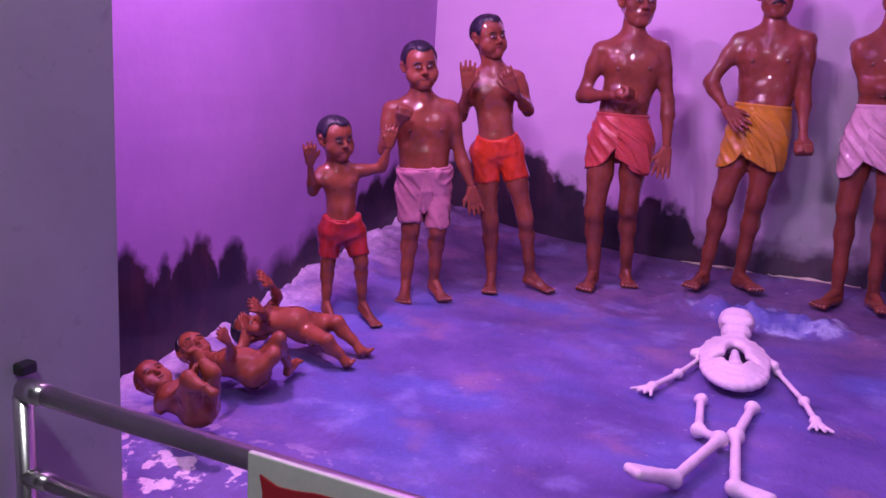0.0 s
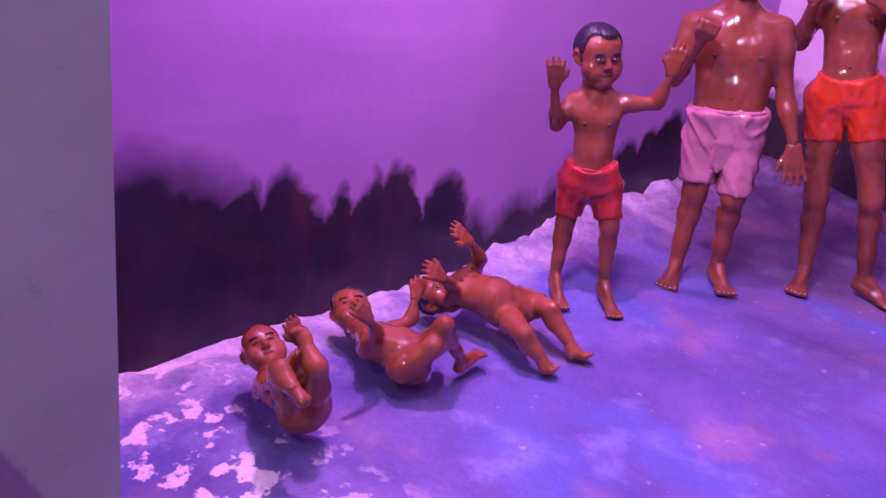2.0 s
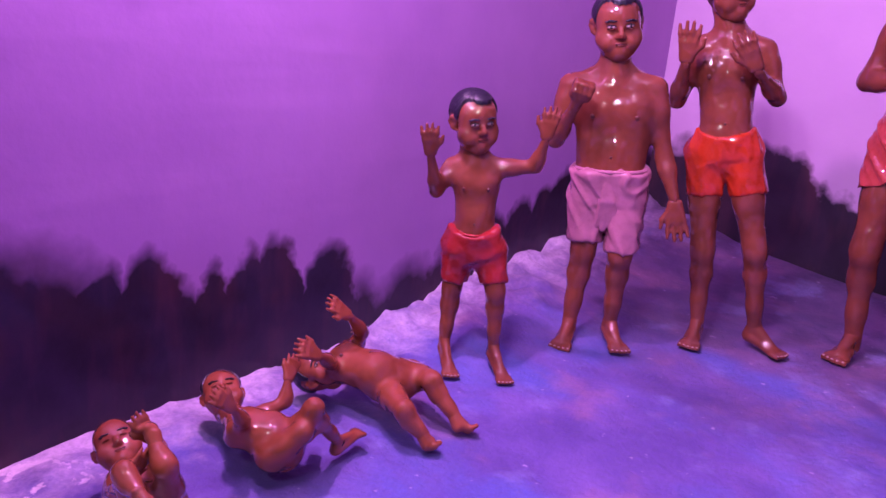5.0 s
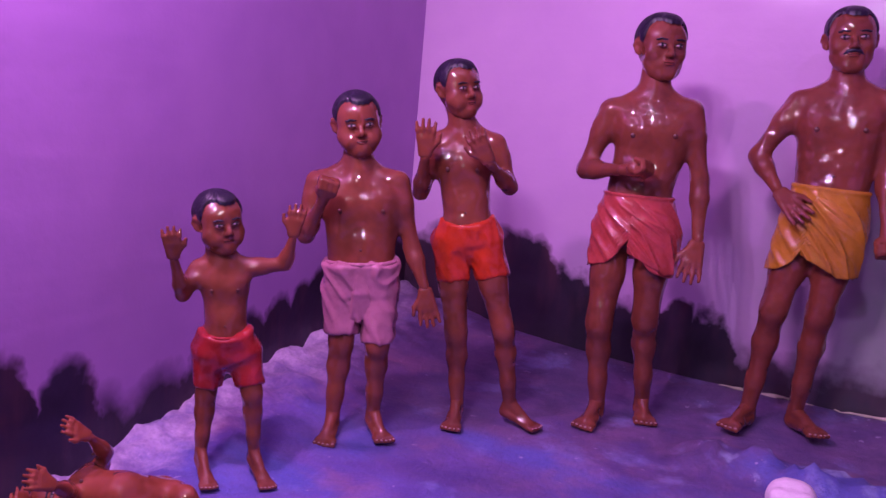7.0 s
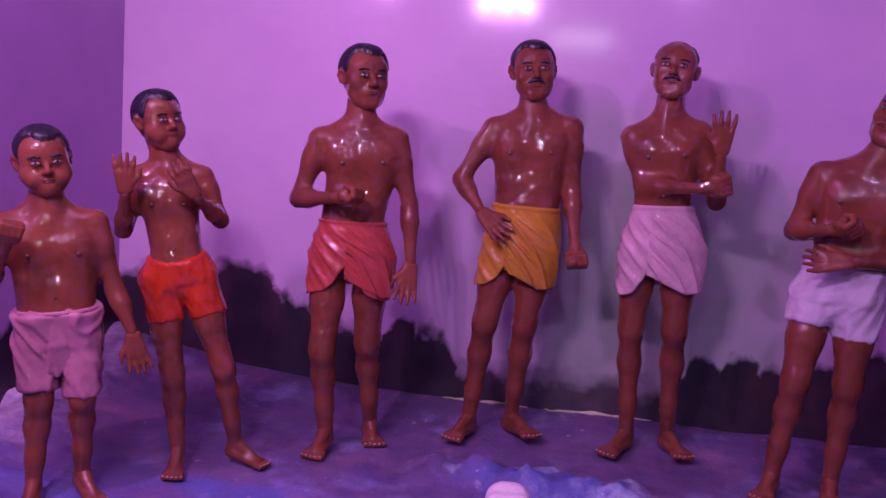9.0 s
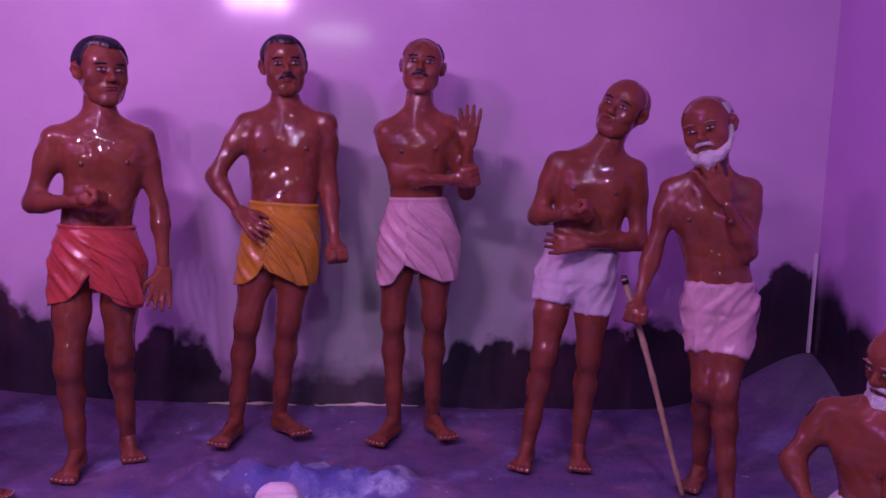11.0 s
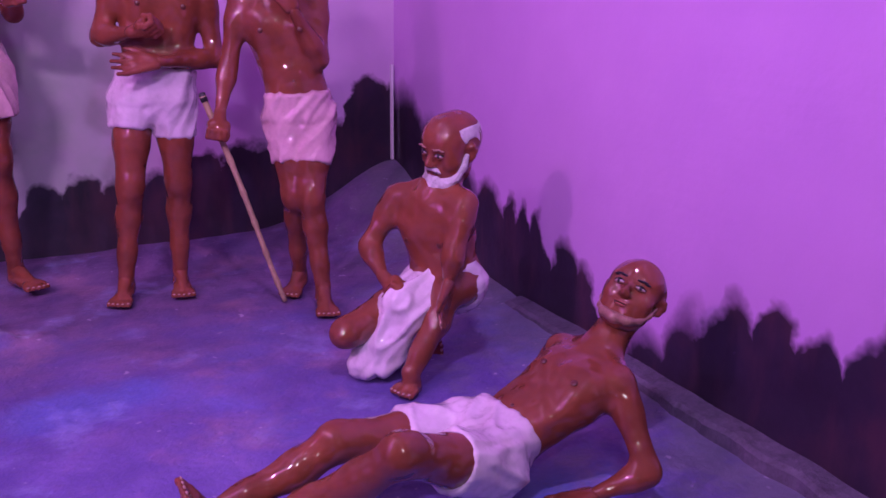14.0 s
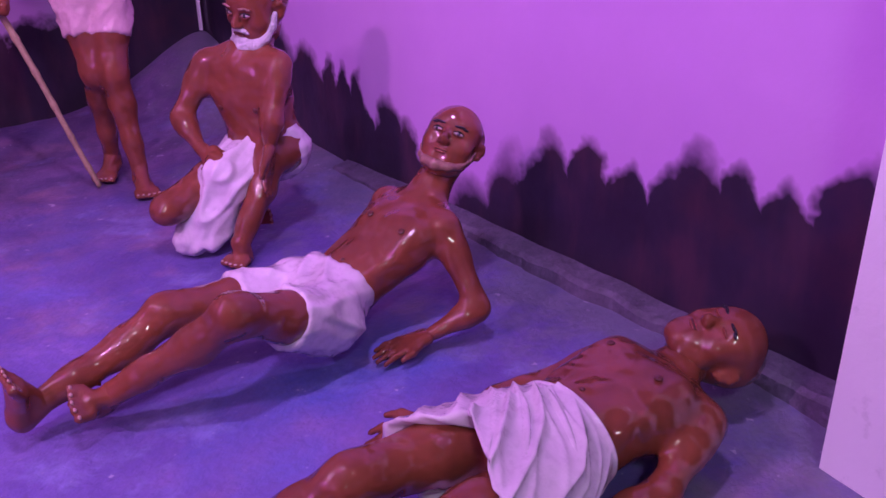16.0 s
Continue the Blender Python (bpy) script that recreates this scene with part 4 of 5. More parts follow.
        out.append((knee_cap - leg * 0.022 * s, knee_cap + leg * 0.024 * s, 0.031 * s, 0.029 * s))
        rise = unit(G[b_] - G[c])
        foot(ends, G[c], G[d], s, (0, 0, 1) if rise[2] > 0.75 else rise, clay)
    trunk = skin(clay, out, mat or SKIN, vox, 0.0105 * max(0.5, s), relax=2)
    if s > 0.5:
        marks = [(lerp(sm, G["chest"], 0.98) + side_s * sgn * ws * 0.52, 0.0095) for sgn in (-1, 1)] + [(lerp(G["chest"], G["waist"], 0.80), 0.006)]
        for spot, size in marks:
            away = trunk - spot
            reach = away @ fwd
            wide_ = np.linalg.norm(away - np.outer(reach, fwd), axis=1)
            near = reach[(wide_ < 0.016) & (reach < 0.16 * s)]
            if len(near):
                ball(clay, spot + fwd * (near.max() - 0.0005), (right * size * s, axis * size * s, fwd * 0.0022), NIPPLE, 12)
    skin(clay, ends, mat or SKIN, vox * 0.62, 0.0022)
    crown = []
    P = head_prims(crown, head, up, gaze, hs)
    if s < 0.85:
        # round childish cheeks and chin
        for side in (-1, 1):
            crown.append((P(side * 0.040, 0.034, -0.034), P(side * 0.034, 0.046, -0.046), 0.038 * hs, 0.034 * hs))
        crown.append((P(0, 0.034, -0.062), P(0, 0.050, -0.074), 0.046 * hs, 0.034 * hs))
    crown.append((neck_top - up * 0.02 * hs, head - gaze * 0.01 * hs, 0.048 * hs, 0.05 * hs))
    shell = skin(clay, crown, mat or SKIN, vox * 0.55, 0.0032 * hs, relax=1)
    local = (shell - head) @ np.stack((np.cross(gaze, up), gaze, up), 1) / hs

    def front(x, z):
        near = local[(abs(local[:, 0] - x) < 0.008) & (abs(local[:, 2] - z) < 0.008)]
        return near[:, 1].max() if len(near) else 0.07
    hm = hair_mat or HAIR
    if hair:
        scalp(clay, P, head, hm, hs, hair)
    face(clay, P, up, gaze, hs, front, STUBBLE if beard is GREY_HAIR else HAIR, moustache, beard, shut)
    if cloth:
        cloth(clay, G, right, fwd, s)
    return clay.done(name, label, "statue", group)


def toward(fwd, degrees, rise=0.0):
    """fwd turned about the upright, positive towards its own left, and tipped up by rise degrees."""
    a = math.radians(degrees)
    x, y, z = unit(fwd)
    h = math.cos(math.radians(rise))
    return ((x * math.cos(a) - y * math.sin(a)) * h, (x * math.sin(a) + y * math.cos(a)) * h, math.sin(math.radians(rise)))


# ---- the fifteen figures, from the curled infant to the bones ----
def trousers(key, hem_l, hem_r, seed, loose=1.0, top=0.0, pleats=0):
    def dress(clay, J, right, fwd, s):
        shorts(clay, J, right, fwd, s, CLOTH[key], hem_l, hem_r, seed, loose, top)
        mid = (J["pl"] + J["pr"]) / 2
        down = unit(mid - J["waist"])
        bars = []
        for i in range(pleats):
            q = (i - (pleats - 1) / 2) * 0.017 * s
            a = J["waist"] + fwd * 0.100 * s + right * q * 0.6 + down * 0.025
            m = mid + fwd * 0.094 * s + right * q
            e = mid + fwd * 0.074 * s + right * q * 1.7 + down * (0.11 + 0.014 * (i % 2)) * s
            bars += [(a, m, 0.010 * s, 0.012 * s), (m, e, 0.012 * s, 0.013 * s)]
        if bars:
            skin(clay, bars, CLOTH[key], 0.0065, 0.0035)
    return dress


def wound(key, drop, seed, lap=0.25):
    return lambda clay, J, right, fwd, s: wrap(clay, J, right, fwd, s, CLOTH[key], drop, seed, lap)


FW = (0.66, -0.76, 0.0)
figure("child_statue", "varnished statue of a small boy in red shorts", dict(head=(-1.31, 2.80, 0.79), neck=(-1.30, 2.81, 0.68), sl=(-1.35, 2.77, 0.65), sr=(-1.24, 2.86, 0.66), el=(-1.36, 2.72, 0.57), wl=(-1.33, 2.65, 0.69), hl=(-1.32, 2.63, 0.75), er=(-1.16, 2.93, 0.67), wr=(-1.12, 2.91, 0.76), hr=(-1.11, 2.91, 0.83), chest=(-1.29, 2.82, 0.59), waist=(-1.28, 2.82, 0.46), pl=(-1.31, 2.79, 0.40), pr=(-1.24, 2.86, 0.40), kl=(-1.32, 2.79, 0.26), kr=(-1.20, 2.86, 0.27), al=(-1.31, 2.77, 0.09), ar=(-1.19, 2.87, 0.09), tl=(-1.20, 2.70, 0.02), tr=(-1.07, 2.81, 0.02)),
       FW, 0.60, 0.84, toward(FW, 26, -2), cloth=trousers("red", 0.80, 0.78, 1, 0.97), belly=0.02, vox=0.008)
FW = (0.55, -0.84, 0.0)
figure("boy_statue", "varnished statue of a boy in lilac wrapped shorts", dict(head=(-1.21, 3.33, 1.10), neck=(-1.19, 3.34, 0.96), sl=(-1.31, 3.26, 0.90), sr=(-1.08, 3.41, 0.92), el=(-1.32, 3.23, 0.71), wl=(-1.21, 3.16, 0.84), hl=(-1.17, 3.14, 0.91), er=(-1.03, 3.45, 0.69), wr=(-0.96, 3.44, 0.56), hr=(-0.94, 3.44, 0.49), chest=(-1.18, 3.35, 0.81), waist=(-1.17, 3.35, 0.65), pl=(-1.22, 3.33, 0.53), pr=(-1.11, 3.39, 0.54), kl=(-1.20, 3.31, 0.34), kr=(-1.09, 3.37, 0.35), al=(-1.20, 3.29, 0.09), ar=(-1.11, 3.41, 0.09), tl=(-1.15, 3.17, 0.02), tr=(-1.00, 3.34, 0.02)),
       FW, 0.82, 0.98, toward(FW, 10, -4), cloth=trousers("lilac", 0.80, 0.98, 2, 0.97, 0.0, 4), belly=0.02, grip="hl", vox=0.009)
FW = (0.40, -0.92, 0.0)
figure("youth_statue", "varnished statue of a lean youth in orange shorts", dict(head=(-1.04, 3.71, 1.25), neck=(-1.02, 3.72, 1.13), sl=(-1.09, 3.69, 1.06), sr=(-0.90, 3.77, 1.07), el=(-1.14, 3.67, 0.86), wl=(-1.07, 3.56, 1.00), hl=(-1.06, 3.53, 1.11), er=(-0.84, 3.80, 0.91), wr=(-0.85, 3.63, 1.00), hr=(-0.89, 3.58, 1.09), chest=(-1.00, 3.73, 0.96), waist=(-0.97, 3.74, 0.77), pl=(-1.02, 3.72, 0.69), pr=(-0.91, 3.77, 0.71), kl=(-0.96, 3.71, 0.35), kr=(-0.80, 3.78, 0.38), al=(-0.93, 3.71, 0.09), ar=(-0.77, 3.84, 0.09), tl=(-0.89, 3.59, 0.02), tr=(-0.63, 3.83, 0.02)),
       FW, 0.82, 0.96, toward(FW, 38, 4), cloth=trousers("orange", 0.42, 0.42, 3, 0.97), vox=0.009)
FW = (0.26, -0.97, 0.0)
figure("young_man_statue", "varnished statue of a young man in coral waistcloth", dict(head=(-0.445, 4.16, 1.47), neck=(-0.44, 4.16, 1.33), sl=(-0.59, 4.11, 1.23), sr=(-0.31, 4.19, 1.25), el=(-0.66, 4.09, 0.99), wl=(-0.48, 3.98, 1.01), hl=(-0.40, 3.96, 1.02), er=(-0.25, 4.21, 0.99), wr=(-0.22, 4.16, 0.77), hr=(-0.23, 4.14, 0.65), chest=(-0.43, 4.16, 1.14), waist=(-0.46, 4.15, 0.92), pl=(-0.53, 4.13, 0.78), pr=(-0.38, 4.17, 0.79), kl=(-0.53, 4.07, 0.41), kr=(-0.38, 4.17, 0.44), al=(-0.51, 4.10, 0.09), ar=(-0.38, 4.28, 0.09), tl=(-0.52, 3.95, 0.02), tr=(-0.32, 4.17, 0.02)),
       FW, 0.98, 1.12, toward(FW, 24, 0), cloth=wound("coral", 0.62, 1, 0.1), grip="hl")
FW = (0.12, -0.99, 0.0)
figure("man_statue", "varnished statue of a moustached man in yellow waistcloth", dict(head=(0.17, 4.45, 1.55), neck=(0.18, 4.46, 1.40), sl=(0.03, 4.44, 1.32), sr=(0.34, 4.47, 1.34), el=(-0.09, 4.42, 1.10), wl=(0.01, 4.35, 0.98), hl=(0.08, 4.32, 0.92), er=(0.36, 4.48, 1.08), wr=(0.39, 4.40, 0.88), hr=(0.41, 4.36, 0.78), chest=(0.18, 4.46, 1.22), waist=(0.18, 4.46, 1.01), pl=(0.10, 4.45, 0.84), pr=(0.24, 4.46, 0.84), kl=(0.05, 4.41, 0.52), kr=(0.21, 4.46, 0.52), al=(-0.00, 4.49, 0.09), ar=(0.17, 4.58, 0.09), tl=(-0.05, 4.30, 0.04), tr=(0.29, 4.43, 0.05)),
       FW, 1.0, 1.10, toward(FW, 6, 2), cloth=wound("yellow", 0.66, 2, 0.3), moustache=HAIR, grip="hr")
FW = (-0.06, -1.00, 0.0)
figure("man_statue", "varnished statue of a balding man in pink waistcloth", dict(head=(0.72, 4.48, 1.58), neck=(0.71, 4.49, 1.41), sl=(0.58, 4.49, 1.32), sr=(0.84, 4.48, 1.35), el=(0.64, 4.44, 1.12), wl=(0.84, 4.28, 1.13), hl=(0.93, 4.27, 1.15), er=(0.92, 4.45, 1.08), wr=(0.91, 4.37, 1.26), hr=(0.91, 4.34, 1.42), chest=(0.72, 4.48, 1.24), waist=(0.72, 4.48, 1.05), pl=(0.65, 4.49, 0.88), pr=(0.81, 4.48, 0.89), kl=(0.64, 4.49, 0.54), kr=(0.81, 4.48, 0.55), al=(0.66, 4.55, 0.09), ar=(0.83, 4.60, 0.09), tl=(0.57, 4.38, 0.03), tr=(0.90, 4.43, 0.04)),
       FW, 1.0, 1.09, toward(FW, -3, 8), cloth=wound("pink", 0.69, 3, 0.25), hair="balding", moustache=HAIR, grip="hl")
FW = (-0.21, -0.98, 0.0)
figure("ageing_man_statue", "varnished statue of a bald leaning man in white shorts", dict(head=(1.48, 4.20, 1.43), neck=(1.42, 4.21, 1.29), sl=(1.25, 4.25, 1.22), sr=(1.54, 4.19, 1.20), el=(1.18, 4.27, 1.00), wl=(1.26, 4.11, 1.02), hl=(1.33, 4.05, 1.04), er=(1.57, 4.18, 0.92), wr=(1.34, 4.07, 0.92), hr=(1.21, 4.08, 0.91), chest=(1.39, 4.22, 1.11), waist=(1.36, 4.23, 0.87), pl=(1.27, 4.25, 0.77), pr=(1.41, 4.21, 0.78), kl=(1.23, 4.22, 0.45), kr=(1.41, 4.22, 0.46), al=(1.19, 4.25, 0.09), ar=(1.40, 4.26, 0.09), tl=(1.13, 4.13, 0.02), tr=(1.38, 4.13, 0.02)),
       FW, 0.98, 1.10, toward(FW, -26, 6), cloth=trousers("white", 0.30, 0.45, 4, 0.96, 0.02), hair="", moustache=SKIN, grip="hl")
FW = (-0.37, -0.93, 0.0)
figure("old_man_statue", "varnished statue of a stooped bearded man in white shorts", dict(head=(1.69, 3.87, 1.355), neck=(1.75, 3.89, 1.22), sl=(1.62, 4.00, 1.14), sr=(1.87, 3.91, 1.15), el=(1.56, 3.98, 0.91), wl=(1.51, 3.94, 0.75), hl=(1.50, 3.95, 0.68), er=(1.86, 3.86, 0.93), wr=(1.74, 3.79, 1.10), hr=(1.68, 3.79, 1.19), chest=(1.75, 3.95, 1.03), waist=(1.80, 3.94, 0.81), pl=(1.75, 3.95, 0.72), pr=(1.86, 3.91, 0.72), kl=(1.76, 3.90, 0.43), kr=(1.80, 3.83, 0.43), al=(1.82, 4.04, 0.09), ar=(1.82, 3.79, 0.09), tl=(1.73, 3.95, 0.02), tr=(1.79, 3.66, 0.02)),
       FW, 0.95, 1.10, toward(FW, -18, -8), cloth=trousers("pink", 0.55, 0.58, 5, 0.93), hair="rim", hair_mat=GREY_HAIR, moustache=GREY_HAIR,
       beard=GREY_HAIR, grip="hl", thumbs=(1, 1))


def kneeling_cloth(clay, J, right, fwd, s):
    shorts(clay, J, right, fwd, s * 0.92, CLOTH["white"], 0.25, 0.18, 6)
    a, foot_ = J["waist"] + fwd * 0.06, lerp(J["kl"], J["ar"], 0.25)
    bars = []
    for i in range(9):
        q = i / 8
        top = lerp(J["pl"] + np.array((-0.02, 0.02, 0.05)), J["pr"] + np.array((-0.06, -0.03, 0.04)), q * 0.75)
        end = lerp(J["kl"] + np.array((0.04, 0.0, -0.05)), J["ar"] + np.array((0.04, 0.06, 0.02)), q * 0.62)
        knee = lerp(top, end, 0.55) + np.array((-0.03, -0.03, 0.06 * math.sin(q * 3.1)))
        low = end + np.array((0, 0, 0.05 - end[2])) + np.array((0.012 * (-1) ** i, 0.0, 0.012 * (i % 3)))
        bars += [(top, knee, 0.026, 0.028), (knee, low, 0.026, 0.024)]
    skin(clay, bars, CLOTH["white"], 0.007, 0.006, 0.0, (foot_ - a, 0.014, 15.0))


FW = (-0.49, -0.87, 0.0)
figure("kneeling_man_statue", "varnished statue of a bearded man kneeling, draped in white", dict(head=(1.963, 3.10, 0.712), neck=(1.95, 3.11, 0.59), sl=(1.85, 3.23, 0.55), sr=(1.96, 3.01, 0.56), el=(1.76, 3.25, 0.39), wl=(1.76, 3.15, 0.32), hl=(1.78, 3.09, 0.28), er=(1.91, 2.98, 0.42), wr=(1.89, 2.97, 0.34), hr=(1.87, 2.96, 0.27), chest=(1.94, 3.12, 0.44), waist=(1.95, 3.11, 0.33), pl=(1.94, 3.17, 0.26), pr=(1.99, 3.05, 0.29), kr=(1.91, 3.02, 0.28), kl=(1.62, 3.12, 0.17), al=(1.93, 3.24, 0.00), ar=(1.76, 2.97, 0.06), tr=(1.70, 2.94, 0.02), tl=(2.01, 3.20, 0.03)),
       toward(FW, -38), 0.90, 1.04, toward(FW, -48, -12), cloth=kneeling_cloth, hair="rim", hair_mat=GREY_HAIR, moustache=GREY_HAIR, beard=GREY_HAIR,
       grip="hl", thin=1.0, palms=(None, (0.6, 0.5, 0.0)))
figure("reclining_man_statue", "varnished statue of a bald man reclining in white shorts", dict(head=(2.075, 2.39, 0.43), neck=(1.99, 2.37, 0.35), sl=(1.95, 2.50, 0.28), sr=(1.94, 2.27, 0.28), el=(1.95, 2.63, 0.12), wl=(1.87, 2.66, 0.05), hl=(1.82, 2.67, 0.03), er=(1.94, 2.16, 0.10), wr=(1.83, 2.21, 0.05), hr=(1.69, 2.26, 0.02), chest=(1.85, 2.37, 0.23), waist=(1.72, 2.41, 0.14), pl=(1.63, 2.48, 0.13), pr=(1.62, 2.31, 0.13), kr=(1.35, 2.23, 0.27), ar=(1.15, 2.41, 0.09), tr=(1.06, 2.39, 0.12), kl=(1.31, 2.46, 0.20), al=(1.03, 2.48, 0.09), tl=(0.97, 2.44, 0.20)),
       (-0.35, -0.25, 0.85), 0.86, 0.92, (-0.62, -0.45, 0.62), cloth=trousers("white", 0.50, 0.50, 7, 1.0), hair="", moustache=None, beard=STUBBLE, thin=0.9,
       palms=(None, (0.3, 0.95, 0.0)))
figure("lying_man_statue", "varnished statue of a man lying dead in white waistcloth", dict(head=(2.11, 1.63, 0.155), neck=(2.06, 1.69, 0.105), sl=(1.99, 1.79, 0.11), sr=(1.92, 1.53, 0.11), el=(1.76, 1.84, 0.10), wl=(1.57, 1.89, 0.09), hl=(1.48, 1.96, 0.05), er=(1.74, 1.50, 0.06), wr=(1.54, 1.55, 0.05), hr=(1.44, 1.57, 0.04), chest=(1.85, 1.66, 0.14), waist=(1.68, 1.67, 0.13), pl=(1.62, 1.76, 0.12), pr=(1.55, 1.61, 0.12), kl=(1.30, 1.79, 0.16), al=(1.06, 1.90, 0.07), tl=(1.00, 1.82, 0.20), kr=(1.24, 1.60, 0.16), ar=(1.01, 1.69, 0.07), tr=(0.97, 1.63, 0.20)),
       (0.0, -0.05, 1.0), 0.90, 0.96, (-0.30, -0.12, 0.95), cloth=wound("white", 0.70, 8, 0.2), hair="", moustache=None, shut=True, thin=0.92,
       palms=((0.2, 0.9, 0.2), (0.2, 0.9, 0.2)))
figure("infant_statue", "varnished brown statue of a newborn curled up", dict(head=(-1.20, 1.64, 0.14), neck=(-1.10, 1.62, 0.14), sl=(-1.13, 1.60, 0.10), sr=(-1.10, 1.65, 0.13), chest=(-1.08, 1.61, 0.12), waist=(-1.02, 1.63, 0.10), pl=(-1.02, 1.61, 0.08), pr=(-1.00, 1.66, 0.10), kl=(-0.98, 1.55, 0.22), kr=(-0.95, 1.62, 0.22), al=(-0.91, 1.55, 0.20), ar=(-0.99, 1.62, 0.25), tr=(-1.03, 1.61, 0.26), tl=(-0.92, 1.53, 0.20), el=(-1.12, 1.59, 0.08), wl=(-0.99, 1.55, 0.20), hl=(-0.99, 1.58, 0.22), er=(-1.05, 1.66, 0.20), wr=(-1.03, 1.63, 0.24), hr=(-1.03, 1.62, 0.26)),
       (0.30, -0.10, 0.95), 0.43, 0.60, (0.45, -0.30, 0.84), hair="", mat=SKIN_BABY, shut=True, vox=0.006, plump=0.054)
figure("baby_statue", "varnished brown statue of a baby kicking its legs", dict(head=(-1.35, 1.99, 0.10), neck=(-1.23, 1.94, 0.11), sl=(-1.16, 1.90, 0.10), sr=(-1.21, 1.99, 0.10), el=(-1.10, 1.89, 0.17), wl=(-1.08, 1.85, 0.22), hl=(-1.08, 1.82, 0.25), er=(-1.20, 2.08, 0.12), wr=(-1.21, 2.09, 0.17), hr=(-1.23, 2.12, 0.20), chest=(-1.14, 1.93, 0.12), waist=(-1.11, 1.97, 0.10), pl=(-1.06, 1.94, 0.08), pr=(-1.09, 2.02, 0.08), kl=(-1.01, 1.99, 0.15), al=(-1.09, 2.08, 0.10), tl=(-1.08, 2.07, 0.13), kr=(-1.01, 2.02, 0.20), ar=(-1.05, 2.13, 0.06), tr=(-1.07, 2.23, 0.05)),
       (0.20, -0.25, 0.95), 0.46, 0.64, (0.40, -0.30, 0.86), hair="receding", mat=SKIN_BABY, shut=True, vox=0.006, plump=0.056)
figure("toddler_statue", "varnished brown statue of a toddler lying, arms raised", dict(head=(-1.33, 2.28, 0.10), neck=(-1.30, 2.29, 0.12), sl=(-1.30, 2.31, 0.10), sr=(-1.35, 2.42, 0.13), el=(-1.24, 2.25, 0.17), wl=(-1.20, 2.18, 0.22), hl=(-1.20, 2.13, 0.25), er=(-1.30, 2.41, 0.20), wr=(-1.28, 2.34, 0.27), hr=(-1.29, 2.28, 0.32), chest=(-1.28, 2.34, 0.13), waist=(-1.18, 2.36, 0.13), pl=(-1.15, 2.37, 0.10), pr=(-1.17, 2.49, 0.10), kl=(-1.01, 2.31, 0.11), al=(-0.96, 2.34, 0.05), tl=(-0.94, 2.38, 0.03), kr=(-1.06, 2.46, 0.13), ar=(-0.98, 2.48, 0.05), tr=(-0.94, 2.53, 0.03)),
       (0.12, -0.20, 0.97), 0.54, 0.64, (0.30, -0.20, 0.93), hair="receding", mat=SKIN_BABY, vox=0.006, belly=0.03, plump=0.060)


